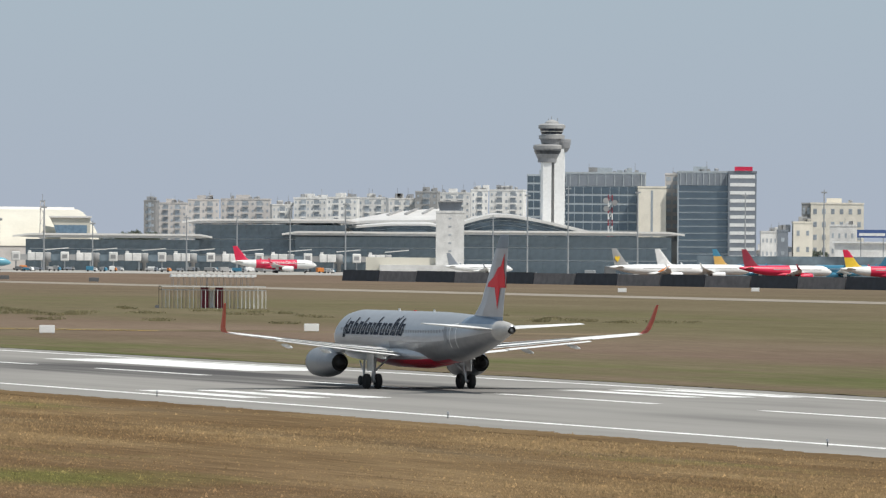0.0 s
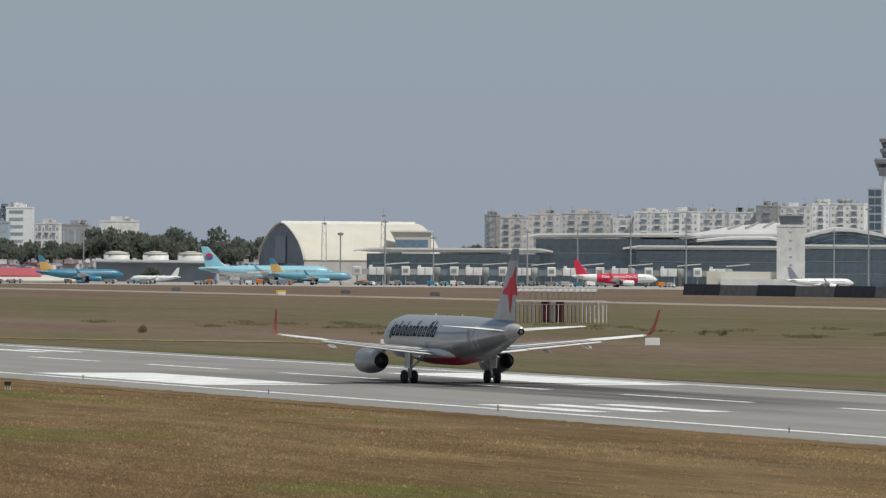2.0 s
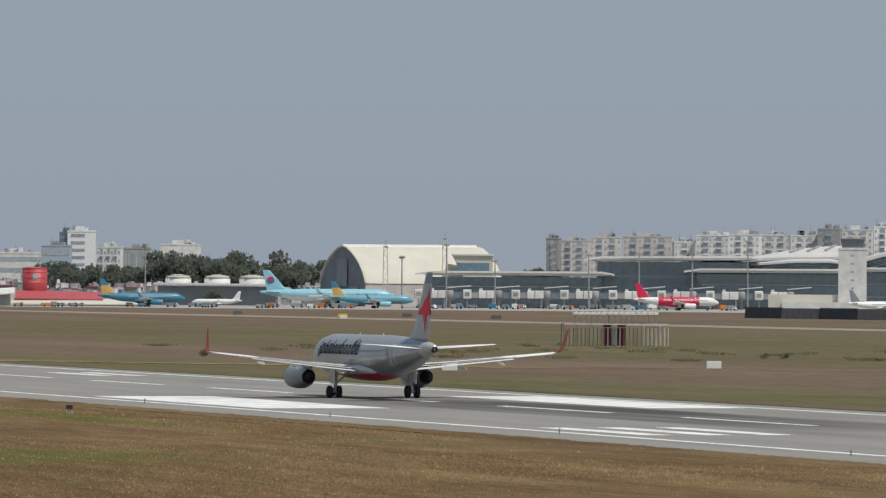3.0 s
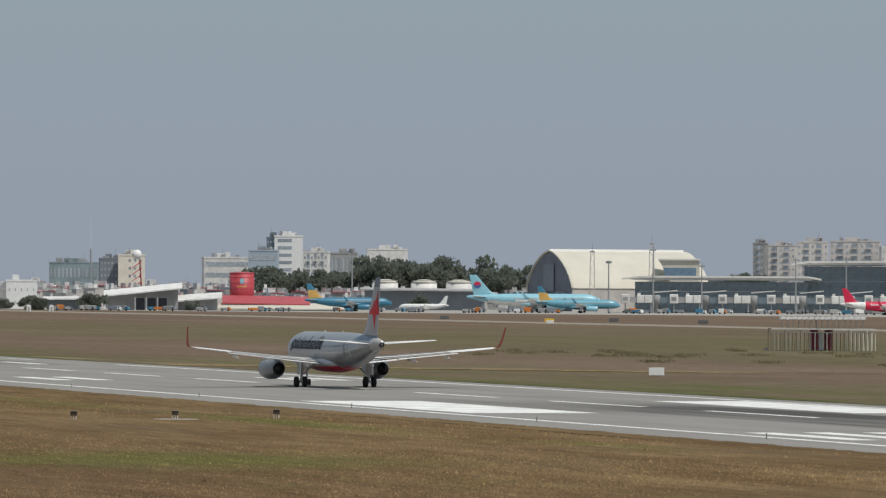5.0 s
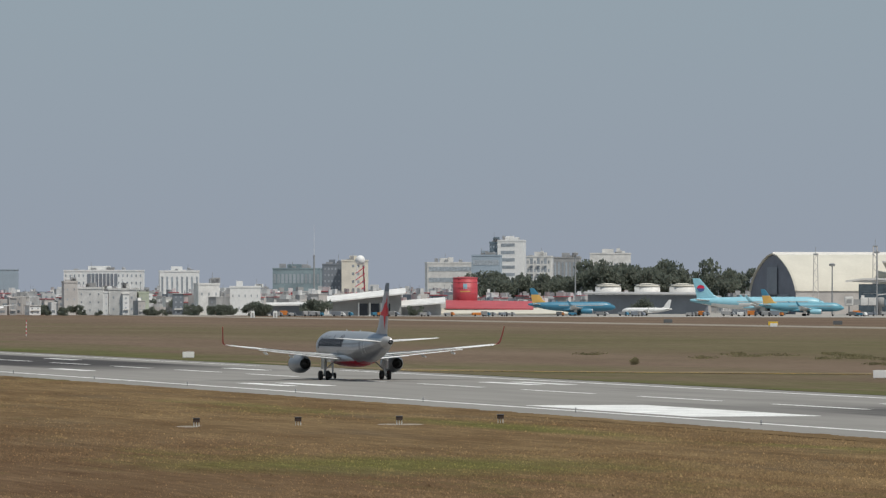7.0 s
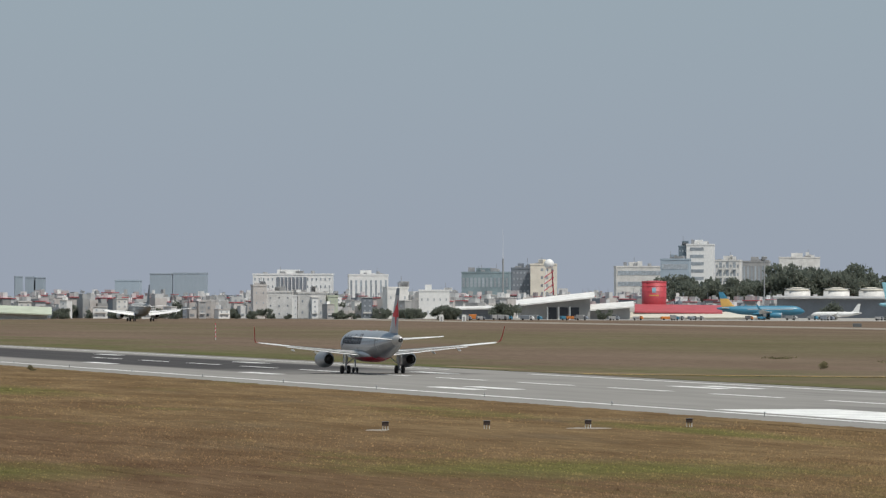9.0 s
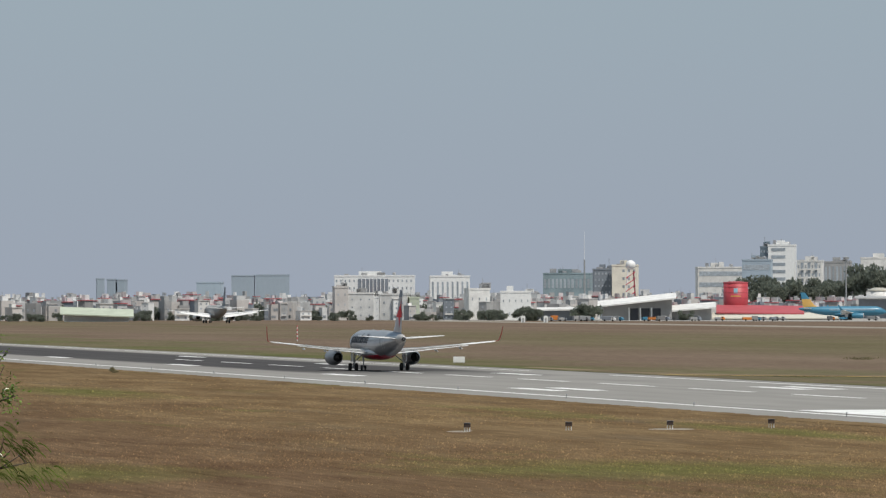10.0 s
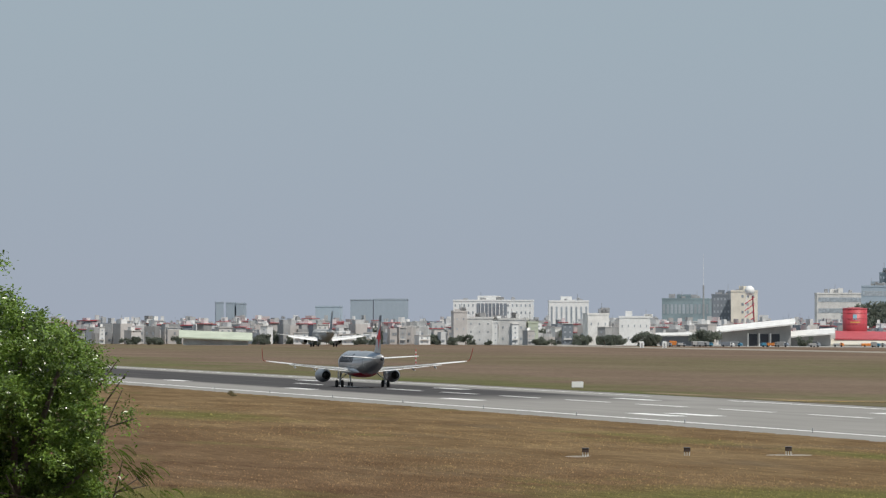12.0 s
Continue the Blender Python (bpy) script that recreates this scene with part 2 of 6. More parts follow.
def runway_mat():
    """Worn grey asphalt with long rubber streaks in the wheel lanes."""
    m = bpy.data.materials.new("runway_asphalt")
    m.use_nodes = True
    n, l = m.node_tree.nodes, m.node_tree.links
    b = n["Principled BSDF"]
    b.inputs["Roughness"].default_value, b.inputs["Specular IOR Level"].default_value = 0.95, 0.0
    co, sep = n.new("ShaderNodeTexCoord"), n.new("ShaderNodeSeparateXYZ")
    l.new(co.outputs["Object"], sep.inputs[0])

    def field(sx, sy, detail):
        mp, t = n.new("ShaderNodeMapping"), n.new("ShaderNodeTexNoise")
        mp.inputs["Scale"].default_value = (sx, sy, 1)
        t.inputs["Scale"].default_value, t.inputs["Detail"].default_value = 1, detail
        l.new(co.outputs["Object"], mp.inputs[0])
        l.new(mp.outputs[0], t.inputs["Vector"])
        return t.outputs[0]

    def ramp(src, stops):
        r = n.new("ShaderNodeValToRGB")
        while len(r.color_ramp.elements) < len(stops):
            r.color_ramp.elements.new(0.5)
        for e, (p, c) in zip(r.color_ramp.elements, stops):
            e.position, e.color = p, (c, c * 0.965, c * 0.91, 1)
        l.new(src, r.inputs[0])
        return r.outputs[0]

    def math2(op, a, c):
        x = n.new("ShaderNodeMath")
        x.operation = op
        for i, v in enumerate((a, c)):
            if isinstance(v, float):
                x.inputs[i].default_value = v
            else:
                l.new(v, x.inputs[i])
        return x.outputs[0]

    base = ramp(field(0.25, 0.02, 5), ((0.3, 0.235), (0.7, 0.280)))
    # lateral band of rubber: strong beyond the touchdown bars, patchy before them
    off = math2("ABSOLUTE", math2("SUBTRACT", sep.outputs[0], 176.7), 0.0)
    lane = ramp(math2("DIVIDE", off, 20.0), ((0.0, 1.0), (0.62, 1.0), (0.80, 0.0)))
    narrow = ramp(math2("DIVIDE", off, 20.0), ((0.0, 0.8), (0.3, 0.7), (0.5, 0.0)))
    mr = n.new("ShaderNodeMapRange")
    mr.inputs[1].default_value, mr.inputs[2].default_value = 890.0, 985.0
    l.new(sep.outputs[1], mr.inputs[0])
    patchy = ramp(field(0.07, 0.011, 3), ((0.54, 0.0), (0.70, 0.35)))
    # rubber laid down round the aiming bars
    aim = math2("SUBTRACT", 1.0, math2("DIVIDE", math2("ABSOLUTE", math2("SUBTRACT", sep.outputs[1], 540.0), 0.0), 85.0))
    aim = math2("MULTIPLY", math2("MULTIPLY", math2("MAXIMUM", aim, 0.0), 2.4), narrow)
    aim = math2("MULTIPLY", math2("MINIMUM", aim, 0.85), ramp(field(0.16, 0.010, 4), ((0.36, 0.25), (0.6, 1.0))))
    amount = math2("MULTIPLY", lane, math2("MAXIMUM", math2("MULTIPLY", mr.outputs[0], 1.0), patchy))
    amount = math2("MULTIPLY", amount, ramp(field(1.1, 0.012, 4), ((0.2, 0.82), (0.6, 1.0))))
    amount = math2("MAXIMUM", amount, aim)
    x = n.new("ShaderNodeMix")
    x.data_type = "RGBA"
    l.new(amount, x.inputs[0])
    l.new(base, x.inputs[6])
    x.inputs[7].default_value = (0.055, 0.054, 0.058, 1)
    l.new(x.outputs[2], b.inputs["Base Color"])
    return m


M_GRASS, M_TUFT, M_RUNWAY = ground_mat(), ground_mat("dry_grass_tufts", True), runway_mat()
M_PAINT = mat("runway_white_paint", (0.80, 0.80, 0.78), 0.9, vary=0.2, scale=0.3, fine=3, spec=0.1)
M_YELLOW = mat("taxi_yellow_paint", (0.62, 0.42, 0.08), 0.7, vary=0.2)
M_CONC = mat("pale_concrete", (0.36, 0.34, 0.31), 0.85, vary=0.12, scale=0.05, fine=0.6)
M_TRACK = mat("worn_grass_track", (0.215, 0.17, 0.115), 0.95, vary=0.3, scale=0.05, fine=0.6, spec=0.0)
M_DIRT = mat("dusty_track", (0.29, 0.25, 0.20), 0.95, vary=0.25, scale=0.1, fine=1)
M_SILVER = mat("silver_grey_fuselage_paint", (0.42, 0.425, 0.445), 0.33, 0.6, vary=0.06, scale=0.5, rand=0.0)
M_WING = mat("pale_grey_wing_paint", (0.80, 0.80, 0.79), 0.4, 0.0, vary=0.08, scale=0.6)
M_DARKGREY = mat("dark_grey_wing_panel", (0.12, 0.125, 0.13), 0.5, vary=0.1)
# livery orange of the wingtips, darkened to hold their shade
M_TIPRED = mat("shade_toned_wingtip_orange", (0.40, 0.055, 0.022), 0.55, vary=0.1)
M_ORANGE = mat("orange_red_livery_paint", (0.58, 0.010, 0.020), 0.55, vary=0.06)
M_BELLY = mat("red_belly_paint", (0.42, 0.018, 0.040), 0.35, vary=0.08)
M_SILVERDARK = mat("dark_silver_lower_body", (0.29, 0.29, 0.30), 0.35, 0.5, vary=0.14, scale=0.4)
M_CONE = mat("pale_tail_cone", (0.50, 0.48, 0.46), 0.45, 0.2, vary=0.15)
M_NAVY = mat("navy_black_marking", (0.026, 0.032, 0.048), 0.7, vary=0.1, spec=0.15)
M_TAILBLUE = mat("blue_grey_tail_paint", (0.17, 0.23, 0.31), 0.4, vary=0.1)
M_NACELLE = mat("grey_nacelle_paint", (0.27, 0.275, 0.29), 0.35, 0.4, vary=0.08)
M_EXHAUST = mat("sooty_exhaust_metal", (0.025, 0.024, 0.023), 0.6, 0.6, vary=0.2)
M_TYRE = mat("tyre_rubber", (0.015, 0.015, 0.016), 0.85, vary=0.2)
M_STEEL = mat("gear_steel", (0.45, 0.45, 0.46), 0.45, 0.5, vary=0.15)
M_WINDOW = mat("dark_cabin_window", (0.03, 0.035, 0.045), 0.15, vary=0.1)
M_WHITE = mat("white_paint", (0.78, 0.78, 0.77), 0.5, vary=0.06)
M_OFFWHITE = mat("weathered_white_wall", (0.72, 0.71, 0.69), 0.8, vary=0.14, scale=0.25, fine=2, rand=0.12)
M_TOWNWALL = mat("mixed_plaster_walls", (0.52, 0.52, 0.52), 0.85, vary=0.16, scale=0.2, fine=2, rand=0.48, island=True)
M_GREENROOF = mat("faded_green_sheet_roof", (0.46, 0.50, 0.40), 0.7, vary=0.1, scale=0.2)
M_CREAM = mat("cream_cladding", (0.60, 0.57, 0.49), 0.7, vary=0.06, scale=0.1, fine=1)
M_PALECREAM = mat("pale_cream_render", (0.78, 0.73, 0.63), 0.8, vary=0.1, scale=0.15, fine=1.5)
# blue-green hall colour, greyed to carry the haze before it
M_TEALHALL = mat("haze_blue_green_hall", (0.24, 0.31, 0.34), 0.6, vary=0.2, scale=0.1)
M_BLUEGLASS = mat("blue_window_glass", (0.20, 0.30, 0.40), 0.3, 0.3, vary=0.15)
M_BEIGE = mat("beige_render", (0.56, 0.53, 0.51), 0.85, vary=0.12, scale=0.15, fine=1.5, rand=0.1)
M_GREYWALL = mat("grey_render", (0.34, 0.34, 0.34), 0.85, vary=0.14, scale=0.2, fine=2, rand=0.15)
M_PINK = mat("terracotta_wall", (0.42, 0.20, 0.13), 0.85, vary=0.15, scale=0.3, rand=0.1)
# strong blotches in the glass colour imitate uneven reflections
M_GLASS = mat("blue_grey_curtain_glass", (0.285, 0.35, 0.395), 0.25, 0.6, vary=0.36, scale=0.05, fine=0.2, spec=0.6)
M_GLASS2 = mat("pale_tower_glass", (0.17, 0.225, 0.275), 0.25, 0.6, vary=0.22, scale=0.04, fine=0.2, spec=0.6)
M_TOWERGREY = mat("grey_tower_concrete", (0.25, 0.255, 0.265), 0.8, vary=0.1, scale=0.2)
M_ROOF = mat("pale_metal_roof", (0.64, 0.62, 0.60), 0.55, 0.0, vary=0.1, scale=0.06, fine=0.8)
M_ROOFTRIM = mat("bright_roof_edge", (0.72, 0.70, 0.67), 0.5, vary=0.06)
M_SLATE = mat("dark_slate_blue_cladding", (0.21, 0.235, 0.27), 0.6, vary=0.12, scale=0.1)
M_HANGFRONT = mat("hangar_end_cladding", (0.17, 0.185, 0.225), 0.7, vary=0.1, scale=0.2)
M_TANKRED = mat("red_tank_paint", (0.44, 0.055, 0.07), 0.5, vary=0.1, scale=0.2)
M_REDROOF = mat("red_sheet_roof", (0.44, 0.085, 0.10), 0.6, vary=0.1, scale=0.2)
M_FENCE = mat("dark_blast_fence", (0.045, 0.048, 0.058), 0.8, vary=0.2, scale=0.4)
M_FENCE2 = mat("faded_blast_fence", (0.21, 0.19, 0.185), 0.8, vary=0.2, scale=0.4)
M_RED = mat("bright_red_livery", (0.62, 0.02, 0.07), 0.4, vary=0.05)
M_MAROON = mat("maroon_cabinet_paint", (0.24, 0.02, 0.04), 0.5, vary=0.1)
M_SKYBLUE = mat("sky_blue_livery", (0.27, 0.53, 0.63), 0.35, vary=0.05)
M_TEAL = mat("deep_teal_livery", (0.05, 0.20, 0.31), 0.35, vary=0.05)
M_LIGHTTEAL = mat("light_teal_livery", (0.14, 0.36, 0.46), 0.3, vary=0.05)
M_FLOORLINE = mat("grey_blue_floor_edge", (0.40, 0.44, 0.47), 0.6, vary=0.1)
# pale blue-grey wall colour with the distance haze mixed into it
M_PALEBLUE = mat("haze_blue_grey", (0.34, 0.41, 0.48), 0.7, vary=0.06, scale=0.05)
M_GOLD = mat("gold_tail_marking", (0.60, 0.36, 0.10), 0.4, vary=0.05)
M_LIVYELLOW = mat("yellow_livery", (0.75, 0.50, 0.04), 0.4, vary=0.05)
M_VEHORANGE = mat("orange_ground_vehicle_paint", (0.60, 0.20, 0.04), 0.5, vary=0.1)
M_SIGNBLUE = mat("blue_sign_face", (0.06, 0.11, 0.28), 0.5, vary=0.05)
M_HOUSING = mat("dark_brown_housing_paint", (0.055, 0.036, 0.030), 0.7, vary=0.2)
M_WEATHERED = mat("weathered_brown_post", (0.20, 0.17, 0.15), 0.8, vary=0.25)
M_GALV = mat("galvanised_pole", (0.36, 0.37, 0.38), 0.5, 0.4, vary=0.1)
M_LEAF = leaf_mat("tree_leaf", (0.20, 0.31, 0.055), 0.24, 0.55, 2.5, 14, 0.28, 0.6)
# reflecting far glass, its base colour also raised to imitate haze
M_FARWIN = mat("hazed_reflecting_window_glass", (0.42, 0.46, 0.50), 0.3, 0.35, vary=0.2, rand=0.2)
# far leaves: green lifted towards grey in place of haze
M_LEAFHAZE = leaf_mat("haze_greyed_foliage", (0.24, 0.265, 0.215), 0.8, 0.2, 0.15, 1.2, 0.6, 0.2)
M_WEED = leaf_mat("airfield_weeds", (0.30, 0.265, 0.15), 0.9, 0.3, 0.3, 2, 0.5, 0.1)
M_BARK = mat("tree_bark", (0.13, 0.10, 0.075), 0.9, vary=0.3, scale=2, bump=0.4)


# ---- mesh helpers ----
def part(name, bm, material, parent=None, label="", smooth=False):
    """Links a bmesh as ONE mesh object, under a thing or a part if one is given."""
    me = bpy.data.meshes.new(name)
    bm.normal_update()
    bm.to_mesh(me)
    bm.free()
    for mm in material if isinstance(material, (list, tuple)) else (material,):
        me.materials.append(mm)
    if smooth:
        me.polygons.foreach_set("use_smooth", [True] * len(me.polygons))
    ob = new(name, me)
    if parent:
        ob.parent = parent
    if label:
        ob["label"] = label
    return ob


def shared(name, me, parent, m):
    ob = new(name, me)
    ob.parent = parent
    ob.matrix_basis = m
    return ob


def thing(name, m, label, category, group=""):
    ob = new(name)
    ob.matrix_basis = m
    return tagged(ob, label, category, group)


def site(az, d, yaw=0.0, z=0.0):
    """A pose on the ground d metres off at that azimuth: local x to the viewer's right, local y away."""
    a = radians(az)
    return Matrix.Translation((d * math.sin(a), d * math.cos(a), z)) @ Euler((0, 0, -a + radians(yaw))).to_matrix().to_4x4()


def box(bm, x0, x1, y0, y1, z0, z1, mi=0):
    v = [bm.verts.new(p) for p in ((x0, y0, z0), (x1, y0, z0), (x1, y1, z0), (x0, y1, z0), (x0, y0, z1), (x1, y0, z1), (x1, y1, z1), (x0, y1, z1))]
    for q in ((0, 3, 2, 1), (4, 5, 6, 7), (0, 1, 5, 4), (1, 2, 6, 5), (2, 3, 7, 6), (3, 0, 4, 7)):
        bm.faces.new([v[i] for i in q]).material_index = mi
    return v


def boxes(*rows):
    bm = bmesh.new()
    for r in rows:
        box(bm, *r)
    return bm


def bevelled(x0, x1, y0, y1, z0, z1, r=0.1, seg=2):
    bm = boxes((x0, x1, y0, y1, z0, z1))
    bmesh.ops.bevel(bm, geom=bm.edges[:], offset=r, segments=seg, affect="EDGES")
    return bm


def loft(rings, cap=True, mi=None, closed=True):
    """Skins a list of equal rings of points."""
    bm = bmesh.new()
    rows = [[bm.verts.new(p) for p in ring] for ring in rings]
    k = len(rows[0])
    for i in range(len(rows) - 1):
        for j in range(k if closed else k - 1):
            f = bm.faces.new((rows[i][j], rows[i][(j + 1) % k], rows[i + 1][(j + 1) % k], rows[i + 1][j]))
            if mi:
                f.material_index = mi(f.calc_center_median())
    if cap and closed:
        bm.faces.new(rows[0][::-1])
        bm.faces.new(rows[-1])
    bmesh.ops.recalc_face_normals(bm, faces=bm.faces[:])
    return bm


def ring_y(y, r, z, k=24, w=1.0, x=0.0):
    return [(x + w * r * math.cos(2 * math.pi * i / k), y, z + r * math.sin(2 * math.pi * i / k)) for i in range(k)]


def ring_z(z, r, k=24, x=0.0, y=0.0):
    return [(x + r * math.cos(2 * math.pi * i / k), y + r * math.sin(2 * math.pi * i / k), z) for i in range(k)]


def tube(a, b, r0, r1=None, k=8):
    """A round bar from a to b."""
    a, b = Vector(a), Vector(b)
    q = (b - a).to_track_quat("Z", "Y")
    r1 = r0 if r1 is None else r1
    return loft([[tuple(p + q @ Vector((r * math.cos(2 * math.pi * i / k), r * math.sin(2 * math.pi * i / k), 0))) for i in range(k)] for p, r in ((a, r0), (b, r1))])


def prism(outline, y0, y1, axis="y"):
    """Extrudes an outline of (x, z) along y, or of (y, z) along x."""
    put = (lambda p, t: (p[0], t, p[1])) if axis == "y" else (lambda p, t: (t, p[0], p[1]))
    return loft([[put(p, t) for p in outline] for t in (y0, y1)])


def merge(*bms):
    out = bmesh.new()
    for b in bms:
        me = bpy.data.meshes.new("tmp")
        b.to_mesh(me)
        b.free()
        out.from_mesh(me)
        bpy.data.meshes.remove(me)
    return out


# ---- ground, runway, aprons ----
def build_ground():
    bm = bmesh.new()
    # one sheet to the horizon, gently uneven beside the pavements
    xs = [-4000, -1500, -600, -300, -150, -60, 0, 40, 70, 90, 100, 110, 120, 130, 136, 141, 142, 202, 203, 215, 260, 320, 400, 480, 545, 610, 660, 900, 1500, 2600, 4900]
    ys = [-3000, -800, -200, 100, 250, 280, 300, 320, 340, 360, 380, 400, 430, 470, 520, 580, 650, 750, 900, 1100, 1400, 1800, 2400, 3200, 4000, 4900]
    grid = [[bm.verts.new((x, y, 0 if (x >= 141 and x <= 203) or y < 200 or x > 500 or x < 40 else 0.12 * noise.noise((x * 0.04, y * 0.015, 0)))) for x in xs] for y in ys]
    for i in range(len(ys) - 1):
        for j in range(len(xs) - 1):
            bm.faces.new((grid[i][j], grid[i][j + 1], grid[i + 1][j + 1], grid[i + 1][j]))
    tagged(part("ground", bm, M_GRASS), "dry brown airfield grass with greener patches", "grass", kind="structure")

    # ragged turf creeping over the pavement edges
    verge = bmesh.new()
    for x_in, x_out, sgn in ((139.0, 142.0, 1), (206.0, 202.0, -1)):
        rows = []
        for i in range(1400):
            y = 280 + i * 0.7
            e = x_out + sgn * (0.9 * noise.noise((y * 0.15, sgn, 0)) + 0.7 * noise.noise((y * 0.9, sgn, 4)) + 0.1)
            rows.append([verge.verts.new((x_in, y, 0.02)), verge.verts.new(((x_in + e) / 2, y, 0.10)), verge.verts.new((e, y, 0.045 + 0.05 * random.random()))])
        for a, b in zip(rows, rows[1:]):
            for q in (0, 1):
                f = (a[q], a[q + 1], b[q + 1], b[q])
                verge.faces.new(f if sgn > 0 else f[::-1])
    tagged(part("grass_verge", verge, M_GRASS), "ragged dry turf along the runway edges", "grass", kind="stuff")

    bm = boxes((142.0, 202.0, -600, 3400, -0.3, 0.03))
    runway = tagged(part("road", bm, M_RUNWAY), "grey asphalt runway with dark rubber streaks", "runway", kind="structure")

    def stripe(name, x0, x1, y0, y1):
        bm = bmesh.new()
        k = max(1, int((y1 - y0) / 8))
        rows = [[bm.verts.new((x + random.uniform(-0.05, 0.05), y0 + (y1 - y0) * i / k, 0.036)) for x in (x0, x1)] for i in range(k + 1)]
        for a, b in zip(rows, rows[1:]):
            bm.faces.new((a[0], a[1], b[1], b[0]))
        return part(name, bm, M_PAINT, runway)

    near, far, centre = 149.54, 197.14, 176.73
    stripe("edge_line", near - 0.45, near + 0.45, -600, 3400)
    stripe("edge_line", far - 0.45, far + 0.45, -600, 905)
    stripe("edge_line", far - 0.3, far + 0.3, 960, 3400)
    for y in [1168, 1118, 1068, 1018, 967.998, 917.998, 867.998, 817.998, 767.998, 717.998, 667.998, 617.998, 567.998, 517.998, 467.998, 417.998, 367.998, 317.998, 267.998, 217.998]:
        stripe("centre_dash", centre - 0.45, centre + 0.45, y - 31, y)
    for y0, y1, kind in ((456, 481, 3), (557, 617, 0), (754, 780, 2), (908, 936, 1), (1056, 1084, 1), (1206, 1234, 1), (306, 331, 3)):
        if kind == 0:
            stripe("aiming_bar", 152.0, 163.6, y0, y1)
            stripe("aiming_bar", 186.6, 196.0, y0, y1)
        for i in range(kind):
            stripe("touchdown_bar", 161.8 - 4.6 * i, 164.0 - 4.6 * i, y0, y1)
            stripe("touchdown_bar", 186.4 + 3.9 * i, 188.4 + 3.9 * i, y0, y1)

    # narrow paved link leaving the runway's far edge, the parallel runway, the apron
    link = bmesh.new()
    pts = [(206, 1010), (207, 930), (211, 905), (231, 876), (268, 832), (320, 800)]
    rows = [[link.verts.new((x - 3.5, y - 8, 0.02)), link.verts.new((x + 3.5, y + 8, 0.02))] for x, y in pts]
    for a, b in zip(rows, rows[1:]):
        link.faces.new((a[0], a[1], b[1], b[0]))
    bmesh.ops.recalc_face_normals(link, faces=link.faces[:])
    track = tagged(part("pavement", link, M_TRACK), "narrow dusty service track beside the runway", "track", kind="structure")
    line = bmesh.new()
    rows = [[line.verts.new((x - 3.4, y - 7, 0.03)), line.verts.new((x - 2.6, y - 5.5, 0.03))] for x, y in pts[:5]]
    for a, b in zip(rows, rows[1:]):
        line.faces.new((a[0], a[1], b[1], b[0]))
    bmesh.ops.recalc_face_normals(line, faces=line.faces[:])
    part("edge_line", line, M_YELLOW, track, "worn yellow edge line")
    tagged(part("road", boxes((572, 600, -400, 3300, -0.2, 0.03)), M_DIRT), "pale parallel runway across the grass", "runway", kind="structure")
    bm = bmesh.new()
    v = [bm.verts.new(p) for p in ((700, 2900, 0.03), (890, 2620, 0.03), (1150, 2150, 0.03), (2500, 2300, 0.03), (2500, 4600, 0.03), (500, 4600, 0.03), (560, 3200, 0.03))]
    bm.faces.new(v)
    tagged(part("pavement", bm, M_CONC), "pale concrete aircraft apron before the terminal", "apron", kind="structure")


# ---- airliner ----
def wing_loft(stations):
    """Skins airfoil sections: (x, leading y, trailing y, z, thickness)."""
    prof = [(0, 0), (0.06, 0.55), (0.3, 1.0), (0.65, 0.62), (1, 0.06), (1, -0.06), (0.65, -0.3), (0.3, -0.5), (0.06, -0.35)]
    return loft([[(x, le + (te - le) * u, z + th * v * 0.5) for u, v in prof] for x, le, te, z, th in stations])


def fin_loft(stations):
    """Upright airfoil: (z, leading y, trailing y, thickness)."""
    prof = [(0, 0), (0.1, 0.7), (0.35, 1), (0.7, 0.6), (1, 0.08), (1, -0.08), (0.7, -0.6), (0.35, -1), (0.1, -0.7)]
    return loft([[(th * v * 0.5, le + (te - le) * u, z) for u, v in prof] for z, le, te, th in stations], mi=lambda c: 1 if c.z < 9.0 else 0)


FUS = [(17.70, 0.06, 3.40), (17.3, 0.55, 3.46), (16.5, 1.05, 3.60), (15.4, 1.50, 3.78), (14.0, 1.83, 3.90), (12.4, 1.96, 3.95), (9, 1.975, 3.95), (4, 1.975, 3.95), (0, 1.975, 3.95), (-4, 1.975, 3.95),
       (-6.5, 1.95, 3.97), (-9, 1.82, 4.04), (-11.5, 1.60, 4.19), (-14, 1.30, 4.39), (-16.5, 0.92, 4.60), (-18.5, 0.58, 4.77), (-19.5, 0.40, 4.82), (-19.86, 0.27, 4.84)]


def fus_at(y):
    for (ya, ra, za), (yb, rb, zb) in zip(FUS, FUS[1:]):
        if yb <= y <= ya:
            u = (ya - y) / (ya - yb)
            return ra + (rb - ra) * u, za + (zb - za) * u
    return FUS[-1][1:]


def side_patch(outline, side=-1, lift=0.015):
    """A marking laid on the fuselage side: outline of (y, height above the centre line)."""
    def on(y, h):
        r, z = fus_at(y)
        r += lift
        return (side * math.sqrt(max(0.01, r * r - h * h)), y, z + h)

    if len(outline) == 4:
        p0, p1, p2, p3 = (Vector(q) for q in outline)
        return loft([[on(*p0.lerp(p3, i / 8).lerp(p1.lerp(p2, i / 8), j / 3)) for j in range(4)] for i in range(9)], cap=False, closed=False)
    bm = bmesh.new()
    bm.faces.new([bm.verts.new(on(y, h)) for y, h in outline])
    return bm


